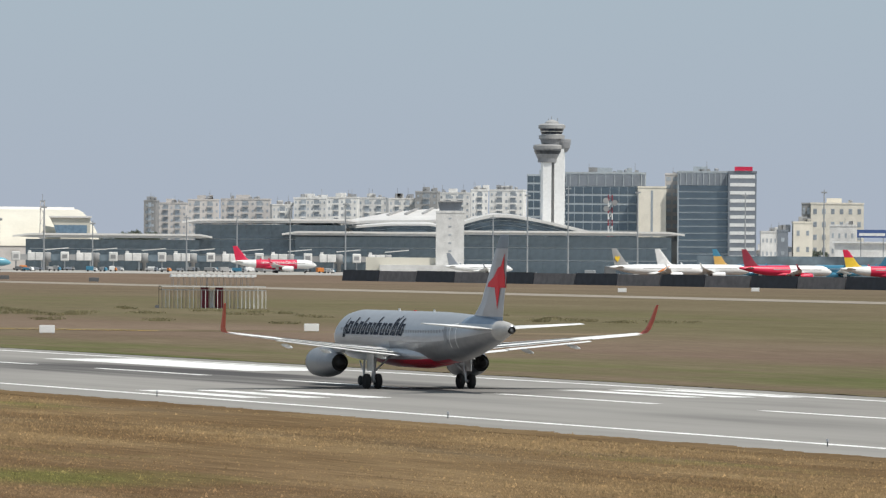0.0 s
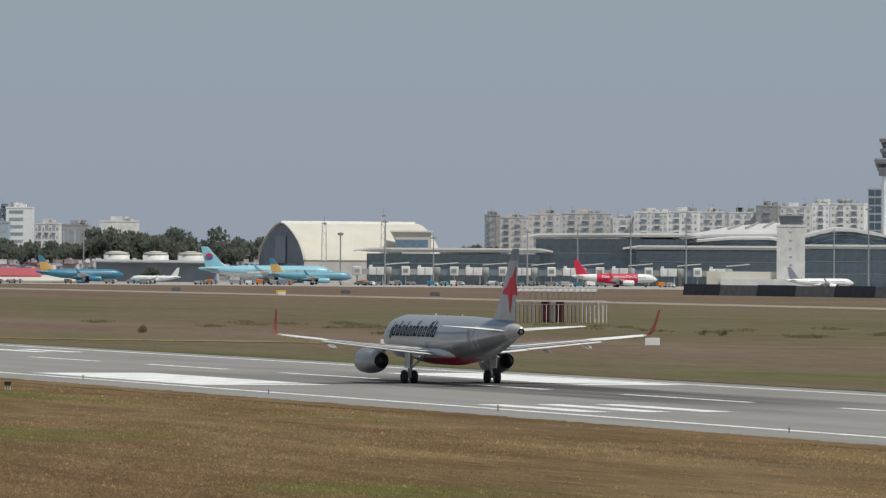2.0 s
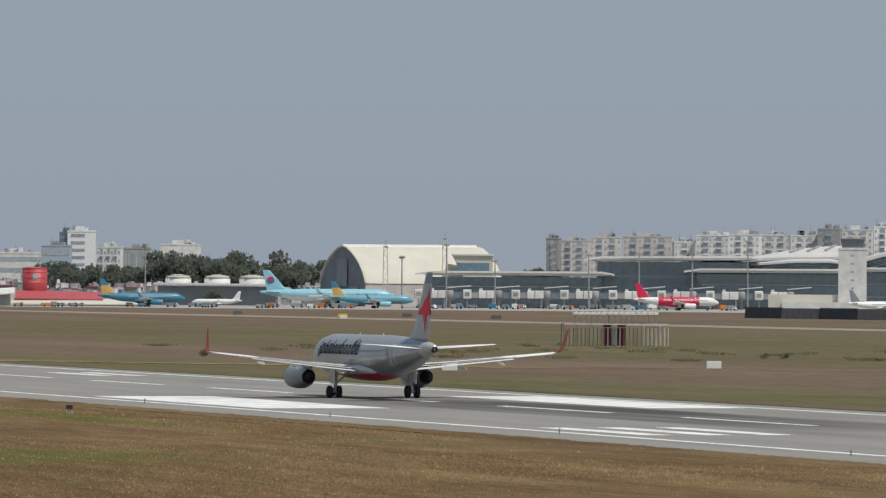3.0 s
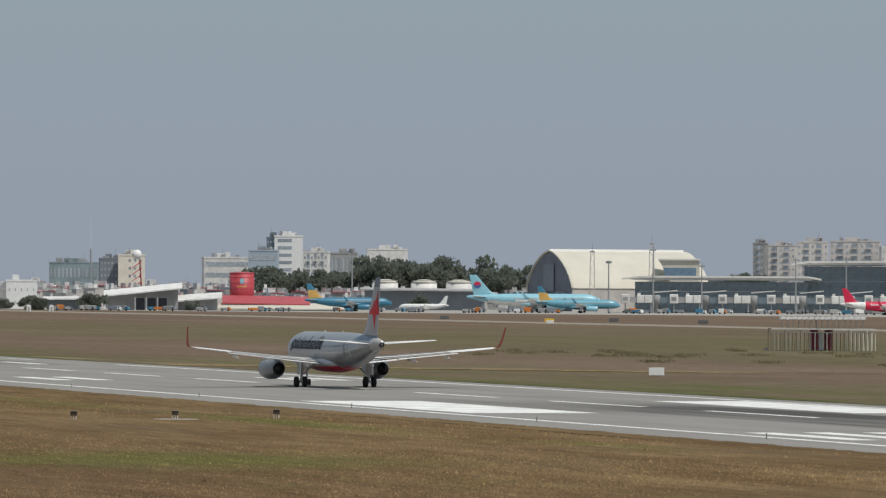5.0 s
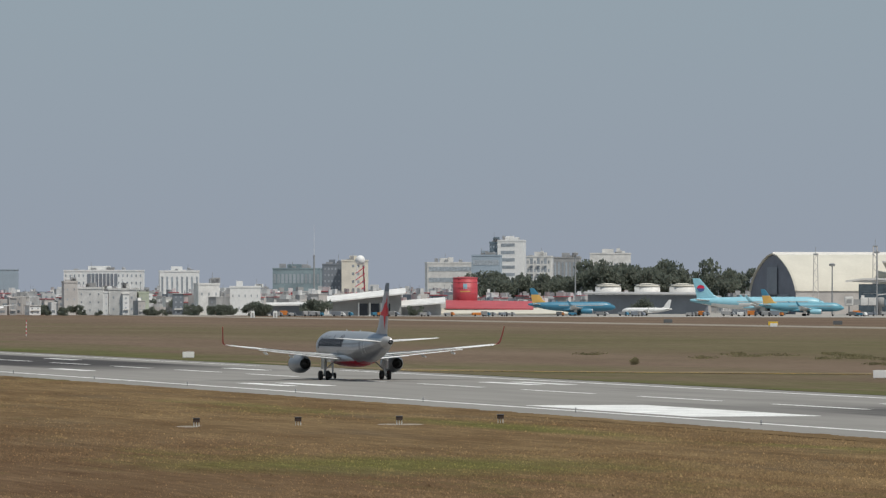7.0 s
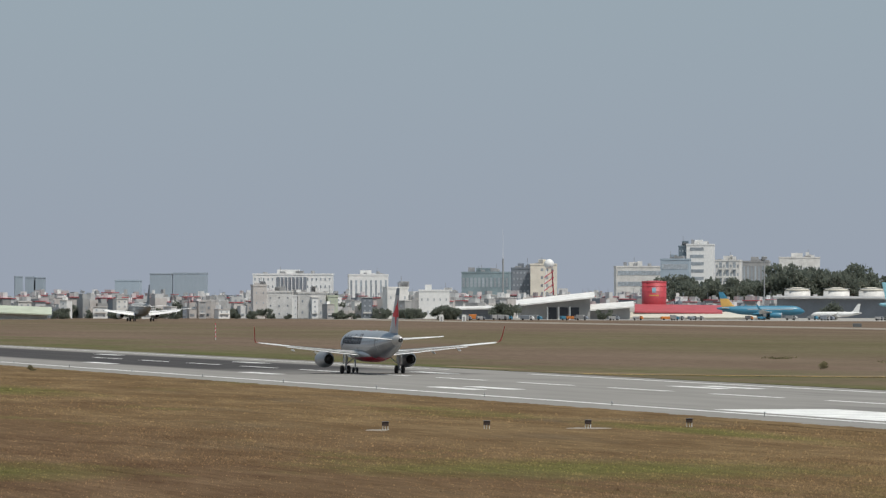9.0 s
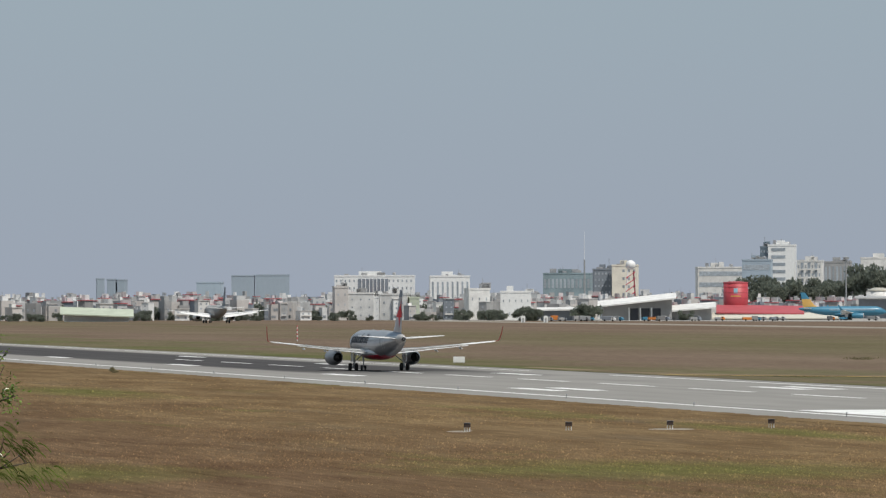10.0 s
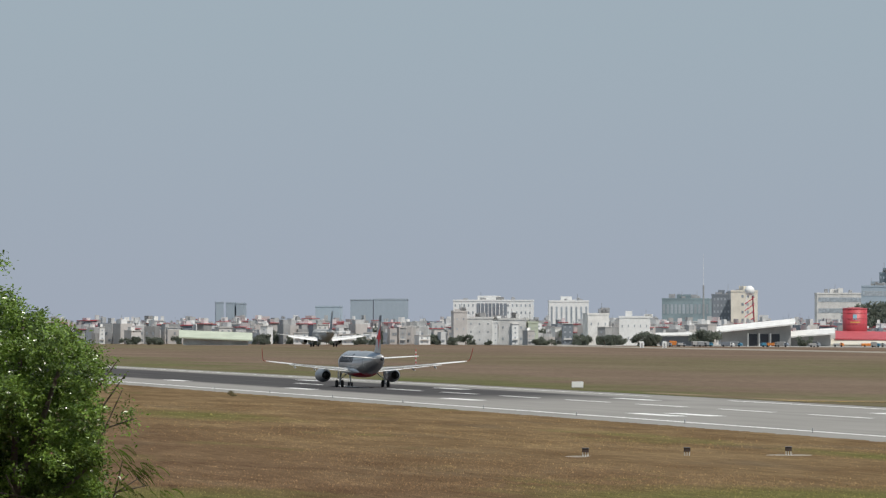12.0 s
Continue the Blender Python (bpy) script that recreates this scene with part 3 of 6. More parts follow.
def wheel(parent, x, y, r, w):
    tyre = loft([[(x + dx, y + rr * math.cos(2 * math.pi * i / 20), r + rr * math.sin(2 * math.pi * i / 20)) for i in range(20)] for dx, rr in ((-w / 2, r * 0.55), (-w / 2, r * 0.86), (-w * 0.3, r), (w * 0.3, r), (w / 2, r * 0.86), (w / 2, r * 0.55))])
    t = part("tyre", tyre, M_TYRE, parent, "black rubber tyre", True)
    rim = loft([[(x + dx, y + rr * math.cos(2 * math.pi * i / 16), r + rr * math.sin(2 * math.pi * i / 16)) for i in range(16)] for dx, rr in ((-w * 0.46, r * 0.5), (w * 0.46, r * 0.5))])
    part("rim", rim, M_STEEL, t)


def build_airliner(name, label, m, body, tail, wingm=None, engine=None, tip=None, belly=None, nose=None, detail=False, lettering=None, group="", scale=1.0, rear=None, stripe=None, tail2=None, nose_from=9.0, waist=2.6, slogan=""):
    """An airliner standing on its wheels, nose to local +y, main wheels at the origin."""
    wingm, engine, tip, belly = wingm or M_WING, engine or body, tip or tail, belly or body
    ob = thing(name, m @ Matrix.Scale(scale, 4), label, "aeroplane", group)
    k = 40 if detail else 20

    def paint(c):
        if nose and c.y > nose_from:
            return 2
        if rear and c.y < -8:
            return 3
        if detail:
            # the last two metres of the tail are paler
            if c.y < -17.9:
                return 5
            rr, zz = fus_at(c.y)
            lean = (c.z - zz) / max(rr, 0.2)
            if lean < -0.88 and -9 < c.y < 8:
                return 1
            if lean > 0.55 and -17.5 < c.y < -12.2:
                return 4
            # darker silver below the centre line, from the wing to the tail
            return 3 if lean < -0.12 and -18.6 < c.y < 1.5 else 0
        return 1 if c.z < waist else 0

    st = FUS
    if detail:
        st = []
        for a, b in zip(FUS, FUS[1:]):
            kk = max(1, int((a[0] - b[0]) / 0.8))
            st += [tuple(a[q] + (b[q] - a[q]) * i / kk for q in range(3)) for i in range(kk)]
        st.append(FUS[-1])
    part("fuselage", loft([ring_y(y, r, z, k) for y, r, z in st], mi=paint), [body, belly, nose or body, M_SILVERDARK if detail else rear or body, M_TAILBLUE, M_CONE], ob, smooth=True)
    part("belly_fairing", loft([[(2.15 * s * math.cos(2 * math.pi * i / 20), y, 2.55 + 0.95 * s * math.sin(2 * math.pi * i / 20)) for i in range(20)] for y, s in ((7.4, 0.35), (6, 0.85), (3, 1.0), (-2, 1.0), (-4.5, 0.8), (-6.6, 0.3))], mi=lambda c: 1 if c.z < 2.35 else 0), [body, belly], ob, smooth=True)
    for s in (-1, 1):
        part("wing", wing_loft([(s * 1.2, 6.3, -1.0, 2.75, 0.85), (s * 2.2, 5.6, -1.0, 2.8, 0.8), (s * 6.4, 2.4, -1.35, 3.2, 0.5), (s * 12, -0.4, -2.95, 3.78, 0.3), (s * 16.6, -2.7, -4.25, 4.28, 0.17)]), wingm, ob, smooth=True)
        curve = [(16.6, 4.28, -2.7, -4.25), (16.95, 4.36, -3.0, -4.4), (17.15, 4.65, -3.5, -4.65), (17.28, 5.4, -4.2, -5.1), (17.42, 6.5, -5.0, -5.55)]
        part("sharklet", loft([[(s * x, le, z), (s * (x + 0.04), (le + te) / 2, z - 0.02), (s * x, te, z), (s * (x - 0.06), (le + te) / 2, z + 0.03)] for x, z, le, te in curve]), tip, ob, smooth=False)
        flap_in = wing_loft([(s * 2.3, -0.85, -2.35, 2.55, 0.22), (s * 6.3, -1.2, -2.6, 2.95, 0.2)])
        part("flap", flap_in, wingm, ob)
        part("flap", wing_loft([(s * 6.45, -1.25, -2.55, 3.0, 0.18), (s * 12.6, -3.05, -3.9, 3.68, 0.12)]), wingm, ob)
        if detail:
            part("wing_panel", wing_loft([(s * 2.4, 3.4, 2.2, 3.235, 0.03), (s * 6.4, 0.9, 0.1, 3.44, 0.03), (s * 12, -1.3, -1.75, 3.92, 0.03)]), M_DARKGREY, ob)
            part("spoiler_line", wing_loft([(s * 2.4, 0.3, -0.95, 3.02, 0.03), (s * 6.4, -0.75, -1.3, 3.29, 0.03), (s * 12, -2.55, -2.9, 3.83, 0.03)]), M_DARKGREY, ob)
            part("aileron", wing_loft([(s * 12.8, -3.1, -3.75, 3.86, 0.1), (s * 16.3, -4.05, -4.5, 4.2, 0.07)]), wingm, ob)
        for x, y, z in ((3.6, -1.6, 2.5), (8.2, -2.1, 2.95), (11.6, -3.1, 3.32)):
            part("flap_fairing", loft([[(s * x + w * math.cos(a), y + dy, z - dz + h * math.sin(a)) for a in [i * math.pi / 4 for i in range(8)]] for dy, dz, w, h in ((1.8, -0.05, 0.04, 0.04), (1.0, 0.0, 0.11, 0.14), (0, 0.06, 0.12, 0.16), (-0.9, 0.16, 0.03, 0.04))]), wingm, ob, smooth=True)
        part("tailplane", wing_loft([(s * 0.4, -13.9, -17.6, 4.75, 0.4), (s * 6.22, -17.3, -18.7, 5.18, 0.14)]), wingm, ob, smooth=True)
        eng = part("engine", loft([ring_y(y, r, 1.95, 28, 1.0, s * 5.75) for y, r in ((6.9, 0.92), (7.05, 1.0), (6.8, 1.09), (5.6, 1.16), (4.2, 1.13), (3.2, 1.0), (2.4, 0.8), (1.9, 0.66))], cap=False), engine, ob, smooth=True)
        part("intake_lip", loft([ring_y(y, r, 1.95, 28, 1.0, s * 5.75) for y, r in ((6.5, 0.9), (7.08, 0.95), (7.1, 1.0), (6.75, 1.105))], cap=False), M_STEEL, eng, smooth=True)
        part("exhaust", loft([ring_y(y, r, 1.95, 24, 1.0, s * 5.75) for y, r in ((2.15, 0.725), (1.85, 0.63), (2.0, 0.5), (1.4, 0.34), (1.0, 0.12))]), M_EXHAUST, eng, "soot-dark exhaust nozzle", True)
        part("pylon", loft([[(s * 5.75 + dx, y, z) for dx, z in ((-0.16, z0), (0.16, z0), (0.16, z1), (-0.16, z1))] for y, z0, z1 in ((5.9, 2.9, 3.05), (3.6, 2.7, 3.3), (1.2, 2.75, 3.1))]), engine, ob)
        gear = part("main_gear", merge(tube((s * 3.75, 0, 0.6), (s * 3.5, 0.1, 2.9), 0.15), tube((s * 3.75, 0, 1.2), (s * 2.1, 0.4, 2.6), 0.08), tube((s * 3.35, 0, 0.58), (s * 4.25, 0, 0.58), 0.11)), M_STEEL, ob)
        wheel(gear, s * 3.35, 0, 0.58, 0.42)
        wheel(gear, s * 4.25, 0, 0.58, 0.42)
        part("gear_door", boxes((s * 3.98 - 0.04, s * 3.98 + 0.04, -0.7, 0.7, 1.35, 2.7)), wingm, gear)
    ng = part("nose_gear", merge(tube((0, 12.64, 0.4), (0, 12.5, 2.0), 0.1), tube((0, 12.6, 1.0), (0, 13.6, 1.9), 0.06), tube((-0.3, 12.64, 0.38), (0.3, 12.64, 0.38), 0.07)), M_STEEL, ob)
    wheel(ng, -0.27, 12.64, 0.38, 0.24)
    wheel(ng, 0.27, 12.64, 0.38, 0.24)
    fin = part("fin", fin_loft([(5.2, -10.2, -17.9, 0.3), (5.9, -12.2, -18.0, 0.45), (6.6, -13.3, -18.15, 0.42), (9.0, -15.1, -18.6, 0.3), (11.5, -17.0, -19.1, 0.2), (11.76, -17.35, -19.15, 0.12)]) if not detail else loft([[(th * v * 0.5, le + (te - le) * u, z) for u, v in ((0, 0), (0.1, 0.7), (0.35, 1), (0.7, 0.6), (1, 0.08), (1, -0.08), (0.7, -0.6), (0.35, -1), (0.1, -0.7))] for z, le, te, th in ((5.0, -9.6, -17.8, 0.2), (5.7, -11.9, -17.95, 0.45), (6.7, -13.35, -18.15, 0.42), (9, -15.1, -18.6, 0.3), (10.75, -16.43, -18.95, 0.23), (11.5, -17.0, -19.1, 0.2), (11.76, -17.35, -19.15, 0.12))], mi=lambda c: 1 if c.z < 5.8 else 2 if c.z > 10.8 else 0), [tail, M_TAILBLUE, M_SLATE] if detail else [tail, tail2 or tail], ob, smooth=False)
    # cabin windows, doors, small fittings
    for s in (-1, 1):
        bm = bmesh.new()
        for i in range(46 if detail else 0):
            y = 12.6 - i * 0.533
            r, z = fus_at(y)
            h = 0.42
            x = s * (math.sqrt(r * r - h * h) + 0.012)
            q = [bm.verts.new((x, y + dy, z + h + dz)) for dy, dz in ((-0.11, -0.16), (0.11, -0.16), (0.11, 0.16), (-0.11, 0.16))]
            bm.faces.new(q)
        if detail:
            tagged(part("cabin_windows", bm, M_NACELLE, ob), kind="stuff")
        else:
            part("window_band", side_patch([(12.5, 0.3), (12.5, 0.55), (4, 0.55), (-4, 0.55), (-7, 0.55), (-7, 0.3), (-4, 0.3), (4, 0.3)], s, 0.02), M_GREYWALL, ob)
    part("windscreen", loft([[(math.sin(a) * fus_at(y)[0] * 1.01, y, fus_at(y)[1] + math.cos(a) * fus_at(y)[0] * 1.01) for a in [radians(q) for q in (-62, -35, 0, 35, 62)]] for y in (16.3, 15.6)], closed=False), M_WINDOW, ob)
    if stripe:
        for s in (-1, 1):
            part("fuselage_stripe", side_patch([(2.5, 1.3), (4.0, 1.3), (-1.0, -1.3), (-2.5, -1.3)], s, 0.02), stripe, ob)
    if slogan:
        cu = bpy.data.curves.new("slogan", "FONT")
        cu.body, cu.size, cu.align_x, cu.resolution_u = slogan, 1.75, "CENTER", 2
        tmp = new("slogan_source", cu)
        flat = bpy.data.meshes.new_from_object(tmp)
        bpy.data.objects.remove(tmp)
        bpy.data.curves.remove(cu)
        for s in (-1, 1):
            me = flat.copy()
            for v in me.vertices:
                h = v.co.y + 0.25
                me.vertices[v.index].co = (s * (math.sqrt(1.975 ** 2 - min(1.9, h) ** 2) + 0.04), 1.0 + s * v.co.x * 0.95, 3.95 + h)
            me.materials.append(M_WHITE)
            txt = new("slogan", me)
            txt.parent = ob
            txt["label"] = "white slogan lettering"
        bpy.data.meshes.remove(flat)
    if lettering:
        m_l, y0, y1, n_l, hh = lettering
        for s in (-1, 1):
            step = (y0 - y1) / n_l
            for i in range(n_l):
                a = y0 - i * step
                part("title_bar", side_patch([(a, -0.1), (a - step * 0.62, -0.1), (a - step * 0.62 - 0.35 * hh, hh * (0.75 if i % 3 else 1.0)), (a - 0.35 * hh, hh * (0.75 if i % 3 else 1.0))], s, 0.02), m_l, ob)
    return ob


def build_hero():
    ob = build_airliner("airliner", "silver-grey twin-engine airliner with orange-red star tail rolling on the runway", pose(176.68, 485.22, 0.03), M_SILVER, M_SILVER, engine=M_NACELLE, tip=M_TIPRED, belly=M_BELLY, detail=True)
    for s in (-1, 1):
        # dark title on the side, drawn as plain slanted shapes
        letters = [(0.6, 1.5, 0.75), (1.15, 1.0, 0), (1.0, 1.3, 0), (0.85, 1.0, 0), (0.85, 1.3, 0), (1.0, 0.95, 0), (0.7, 0.95, 0), (1.15, 1.4, 0), (1.05, 0.95, 0), (0.95, 0.95, 0), (0.45, 1.35, 0), (0.7, 1.5, 0), (0.45, 1.35, 0), (0.9, 0.95, 0)]
        y = 12.1
        for w, hgt, dip in letters:
            ww = w * 1.17
            shapes = ((0.1, 0.72, 0.0, 1.0),) if w < 0.6 else ((0.0, 0.23, 0.0, 1.0), (0.50, 0.73, 0.0, 0.97 if hgt < 1.1 else 0.66), (0.23, 0.50, 0.78 if hgt < 1.1 else 0.5, 0.97 if hgt < 1.1 else 0.66), (0.23, 0.50, 0.0, 0.18))
            for a, b, lo, hi in shapes:
                q = 0.1 - dip * 0.35
                rows = []
                for e in range(6):
                    g = (lo + (hi - lo) * e / 5) * hgt
                    rows.append([(y - ww * c - 0.3 * g, q + g) for c in (a, b)])
                pts = []
                for r in rows:
                    line = []
                    for yy, hh in r:
                        rad, zc = fus_at(yy)
                        rad += 0.03
                        line.append((s * math.sqrt(max(0.01, rad * rad - hh * hh)), yy, zc + hh))
                    pts.append(line)
                part("title_bar", loft(pts, cap=False, closed=False), M_NAVY, ob)
            y -= ww
        # curled pale mark near the rear door and the door outline
        for y0, y1, h0, h1 in ((-11.0, -11.08, -0.9, 0.85), (-12.0, -12.08, -0.9, 0.85), (-11.0, -12.08, 0.82, 0.92)):
            part("door_outline", side_patch([(y0, h0), (y1, h0), (y1, h1), (y0, h1)], s, 0.02), M_WHITE, ob)
        for y0 in (14.2,):
            part("door_outline", side_patch([(y0, -0.9), (y0 - 0.08, -0.9), (y0 - 0.08, 0.9), (y0, 0.9)], s, 0.02), M_DARKGREY, ob)
        for q0, q1, q2, q3 in (((-9.2, -1.1), (-10.2, -1.2), (-10.7, -0.2), (-10.1, -0.2)), ((-10.1, -0.2), (-10.7, -0.2), (-10.2, 0.8), (-9.8, 0.8))):
            part("rear_mark", side_patch([q0, q1, q2, q3], s, 0.02), M_NACELLE, ob, "grey curl beside the rear door")
        # the star on the fin: four long points
        def on_fin(y, z):
            le, te = -13.35 + (z - 6.7) / 4.8 * -3.65, -18.15 + (z - 6.7) / 4.8 * -0.95
            u = min(1, max(0, (y - le) / (te - le)))
            th = 0.42 - (z - 6.7) / 4.8 * 0.22
            v = float(np.interp(u, (0, 0.1, 0.35, 0.7, 1), (0, 0.7, 1, 0.6, 0.08)))
            return s * (th * 0.5 * v + 0.035)
        bm = bmesh.new()
        star = [(-18.45, 10.4), (-18.25, 9.2), (-18.5, 8.65), (-18.5, 7.85), (-17.6, 7.85), (-17.05, 6.25), (-16.65, 7.85), (-15.2, 7.9), (-15.35, 8.2), (-16.5, 8.65), (-17.2, 9.3), (-17.8, 9.45)]
        mid = bm.verts.new((on_fin(-17.3, 8.7) + s * 0.02, -17.3, 8.7))
        vs = [bm.verts.new((on_fin(a, b), a, b)) for a, b in star]
        for a, b in zip(vs, vs[1:] + vs[:1]):
            bm.faces.new((mid, a, b))
        bmesh.ops.recalc_face_normals(bm, faces=bm.faces[:])
        part("tail_star", bm, M_ORANGE, ob, "orange-red star on the fin")
    part("exhaust_pipe", loft([ring_y(y, r, 4.74, 16) for y, r in ((-19.7, 0.3), (-20.0, 0.25), (-19.95, 0.16), (-19.5, 0.12))], cap=False), M_EXHAUST, ob, "dark tail exhaust", True)
    part("antenna", boxes((-0.03, 0.03, 4.4, 4.7, 5.85, 6.08)), M_WHITE, ob)
    part("antenna", boxes((-0.03, 0.03, -3.4, -3.1, 5.85, 6.06)), M_WHITE, ob)
    part("beacon", boxes((-0.08, 0.08, 0.9, 1.1, 5.85, 5.98)), M_ORANGE, ob)
    part("tail_light_fairing", boxes((-0.05, 0.05, -9.4, -9.0, 2.0, 2.12)), M_STEEL, ob)
    return ob


# ---- the terminal side ----
def build_terminal():
    # bearings and heights of far things are in units of one 11973th of a radian
    D0 = 3150.0
    k = D0 / 11973.3
    # low pier, glazed, with a pale curved roof
    def hall(az0, az1, d, z_glass, z_roof, depth, label, over=6.0, bays=12, curve=1.5, lean=0.0):
        mid = (az0 + az1) / 2
        w = radians(az1 - az0) * d
        ob = thing("terminal_hall", site(mid, d), label, "building", "terminal halls")
        part("wall", boxes((-w / 2, w / 2, 0, depth, 0, z_glass)), M_GLASS, ob)
        step = w / bays
        rows = max(1, int(z_glass / 4.5))
        pane = bpy.data.meshes.new("pane")
        bmp = boxes((-step * 0.488, step * 0.488, -0.35, 0.05, 0.1, z_glass / rows - 0.1))
        bmp.to_mesh(pane)
        bmp.free()
        pane.materials.append(M_GLASS)
        for i in range(bays):
            for r in range(rows):
                shared("pane", pane, ob, Matrix.Translation((-w / 2 + step * (i + 0.5), -0.1, z_glass / rows * r)))
        # a thin blade of a roof, drawn out to points at both ends
        top, low = [], []
        for i in range(33):
            u = i / 32
            x = -w / 2 - over + (w + 2 * over) * u
            lift = min(1.0, 11 * u, 18 * (1 - u))
            zz = z_roof - 1.1 * (1 - lift) + lean * (u - 0.5)
            top.append((x, zz))
            low.append((x, zz - 0.25 - 1.6 * lift))
        part("roof", prism(low + top[::-1], -over * 1.6, depth + over), M_ROOF, ob)
        part("roof_edge", prism([(x, z - 0.75) for x, z in top] + [(x, z + 0.12) for x, z in top[::-1]], -over * 1.6 - 0.6, -over * 1.6 - 0.1), M_ROOFTRIM, ob, "bright roof edge")
        # floor beams behind the glass front
        for q, hb in ((0.34, 0.5), (0.68, 0.35)):
            part("beam", boxes((-w / 2 + 2, w / 2 - 2, -0.6, -0.36, z_glass * q, z_glass * q + hb)), M_FLOORLINE, ob)
        return ob

    hall(16.671, 18.136, 3150, 14.45, 17.08, 40, "long low glazed pier with a pale flat roof", bays=14)
    hall(18.103, 19.379, 3165, 21.93, 24.47, 60, "tall dark-glazed terminal hall with a pale rising roof", bays=12, lean=0.6)
    hall(18.949, 20.174, 3140, 16.46, 18.82, 30, "glazed terminal front with a pale overhanging roof", bays=12)
    hall(20.174, 22.135, 3140, 17.3, 19.66, 30, "dark-glazed terminal front with a pale flat roof edge", bays=18)

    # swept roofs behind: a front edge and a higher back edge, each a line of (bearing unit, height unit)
    def swept(name, d, front, back, depth, label, ribs=0, thick=1.3):
        mid = (front[0][0] + front[-1][0]) / 2
        kd = d / 11973.3
        at = lambda p: ((p[0] - mid) * kd, 10.63 + (443.0 + (p[0] - 784) * 0.0074 - p[1]) * kd)

        def line(pts, n=28):
            xs = np.linspace(pts[0][0], pts[-1][0], n)
            px, py = [q[0] for q in pts], [q[1] for q in pts]
            yy = np.interp(xs, px, py)
            for _ in range(2):
                yy[1:-1] = (yy[:-2] + 2 * yy[1:-1] + yy[2:]) / 4
            return [at((float(a), float(c))) for a, c in zip(xs, yy)]

        f, bk = line(front), line(back)
        ob = thing(name, site(16.456 + mid * 0.004785, d), label, "building", "swept-roof halls")
        part("roof", loft([[(x, y, z - thick) for x, z in ln] + [(x, y, z) for x, z in ln[::-1]] for y, ln in ((0, f), (depth, bk))]), M_ROOF, ob, "pale swept sheet roof")
        part("roof_edge", loft([[(x, -0.5, z - thick * 0.9), (x, -0.5, z + 0.2), (x, 0.0, z + 0.2), (x, 0.0, z - thick * 0.9)] for x, z in f]), M_ROOFTRIM, ob, "bright roof edge")
        part("wall", prism([(f[1][0], 0), (f[-2][0], 0)] + [(x, z - thick - 0.1) for x, z in f[-2:0:-1]], 4, depth - 4), M_GLASS, ob, "dark glazed front")
        for q in range(3):
            cut = [(x, z - thick - 1.2 - 2.2 * q) for x, z in f[3:-3]]
            part("louvre", loft([[(x, 3.4, z - 0.3), (x, 3.4, z), (x, 3.9, z), (x, 3.9, z - 0.3)] for x, z in cut]), M_FLOORLINE, ob)
        for i in range(ribs):
            j = 8 + i * 5
            (xa, za), (xb, zb) = f[j], bk[min(27, j + 4)]
            part("skylight", loft([[(x + dx, y, z + dz) for dx, dz in ((-0.5, 0.0), (0.9, 0.0), (0.9, 1.0), (-0.5, 0.7))] for x, y, z in ((xa + (xb - xa) * 0.55, depth * 0.55, za + (zb - za) * 0.55), (xb, depth, zb))]), M_GREYWALL, ob, "dark roof scoop")
        return ob

    swept("departures_hall", 3250, [(598, 393), (660, 391), (740, 391), (790, 389)], [(640, 384), (690, 375), (740, 370), (792, 368)], 60, "pale swept wave roof with dark scoops over the departures hall", ribs=4)
    swept("arched_hall", 3200, [(468, 408), (515, 395), (555, 388), (585, 391), (622, 409)], [(478, 404), (520, 392), (556, 386), (586, 389), (618, 407)], 40, "dark louvred arch under a thin pale roof", thick=0.9)
    swept("arched_hall", 3225, [(782, 408), (820, 392), (868, 380), (905, 381), (960, 391), (1045, 411)], [(790, 400), (825, 386), (868, 376), (905, 378), (962, 389), (1045, 409)], 50, "long pale roof arched over dark glazing")
    # a low linking roof between the wave roof and the front hall
    swept("link_hall", 3190, [(615, 402), (690, 397), (760, 397), (800, 405)], [(620, 399), (690, 393), (760, 393), (798, 402)], 30, "low linking hall with a pale curved roof edge", thick=0.8)

    # boarding bridges
    d = 3105.0
    for i in range(8):
        ob = thing("boarding_bridge", site(16.456 + (28 + i * 86.0) * 0.004785, d, random.uniform(-3, 3)), "pale grey boarding bridge on wheeled columns", "boarding bridge", "boarding bridges")
        part("cab", bevelled(-2.0, 1.9, -2.1, 2.1, 4.4, 8.6, 0.3, 1), M_OFFWHITE, ob)
        part("cab_window", boxes((-1.2, 1.1, -2.16, -2.08, 5.6, 7.4)), M_GREYWALL, ob)
        part("link", boxes((1.9, 5.4, -1.3, 1.3, 4.8, 7.4)), M_GREYWALL, ob)
        part("tunnel", bevelled(5.2, 12.8, -1.7, 1.7, 4.6, 8.2, 0.2, 1), M_OFFWHITE, ob)
        part("tunnel_rib", boxes((8.6, 9.0, -1.8, -1.66, 4.6, 8.3)), M_GREYWALL, ob)
        part("rotunda", loft([ring_z(z, r, 16, 14.2) for z, r in ((0, 0.9), (3.8, 0.9), (3.9, 2.0), (7.8, 2.0), (8.3, 1.5))]), M_GREYWALL, ob, "", True)
        part("plant_box", boxes((5.6, 7.0, -1.0, 1.0, 8.2, 9.2)), M_OFFWHITE, ob)
        part("canopy", loft([[(xx, -1.4, zz), (xx, 1.4, zz), (xx, 1.4, zz + 0.4), (xx, -1.4, zz + 0.4)] for xx, zz in ((13, 9.2), (24, 10.2))]), M_ROOFTRIM, ob, "thin white link roof")
        part("link_glass", boxes((14.4, 24, -1.0, 1.0, 4.6, 7.4)), M_GLASS, ob)
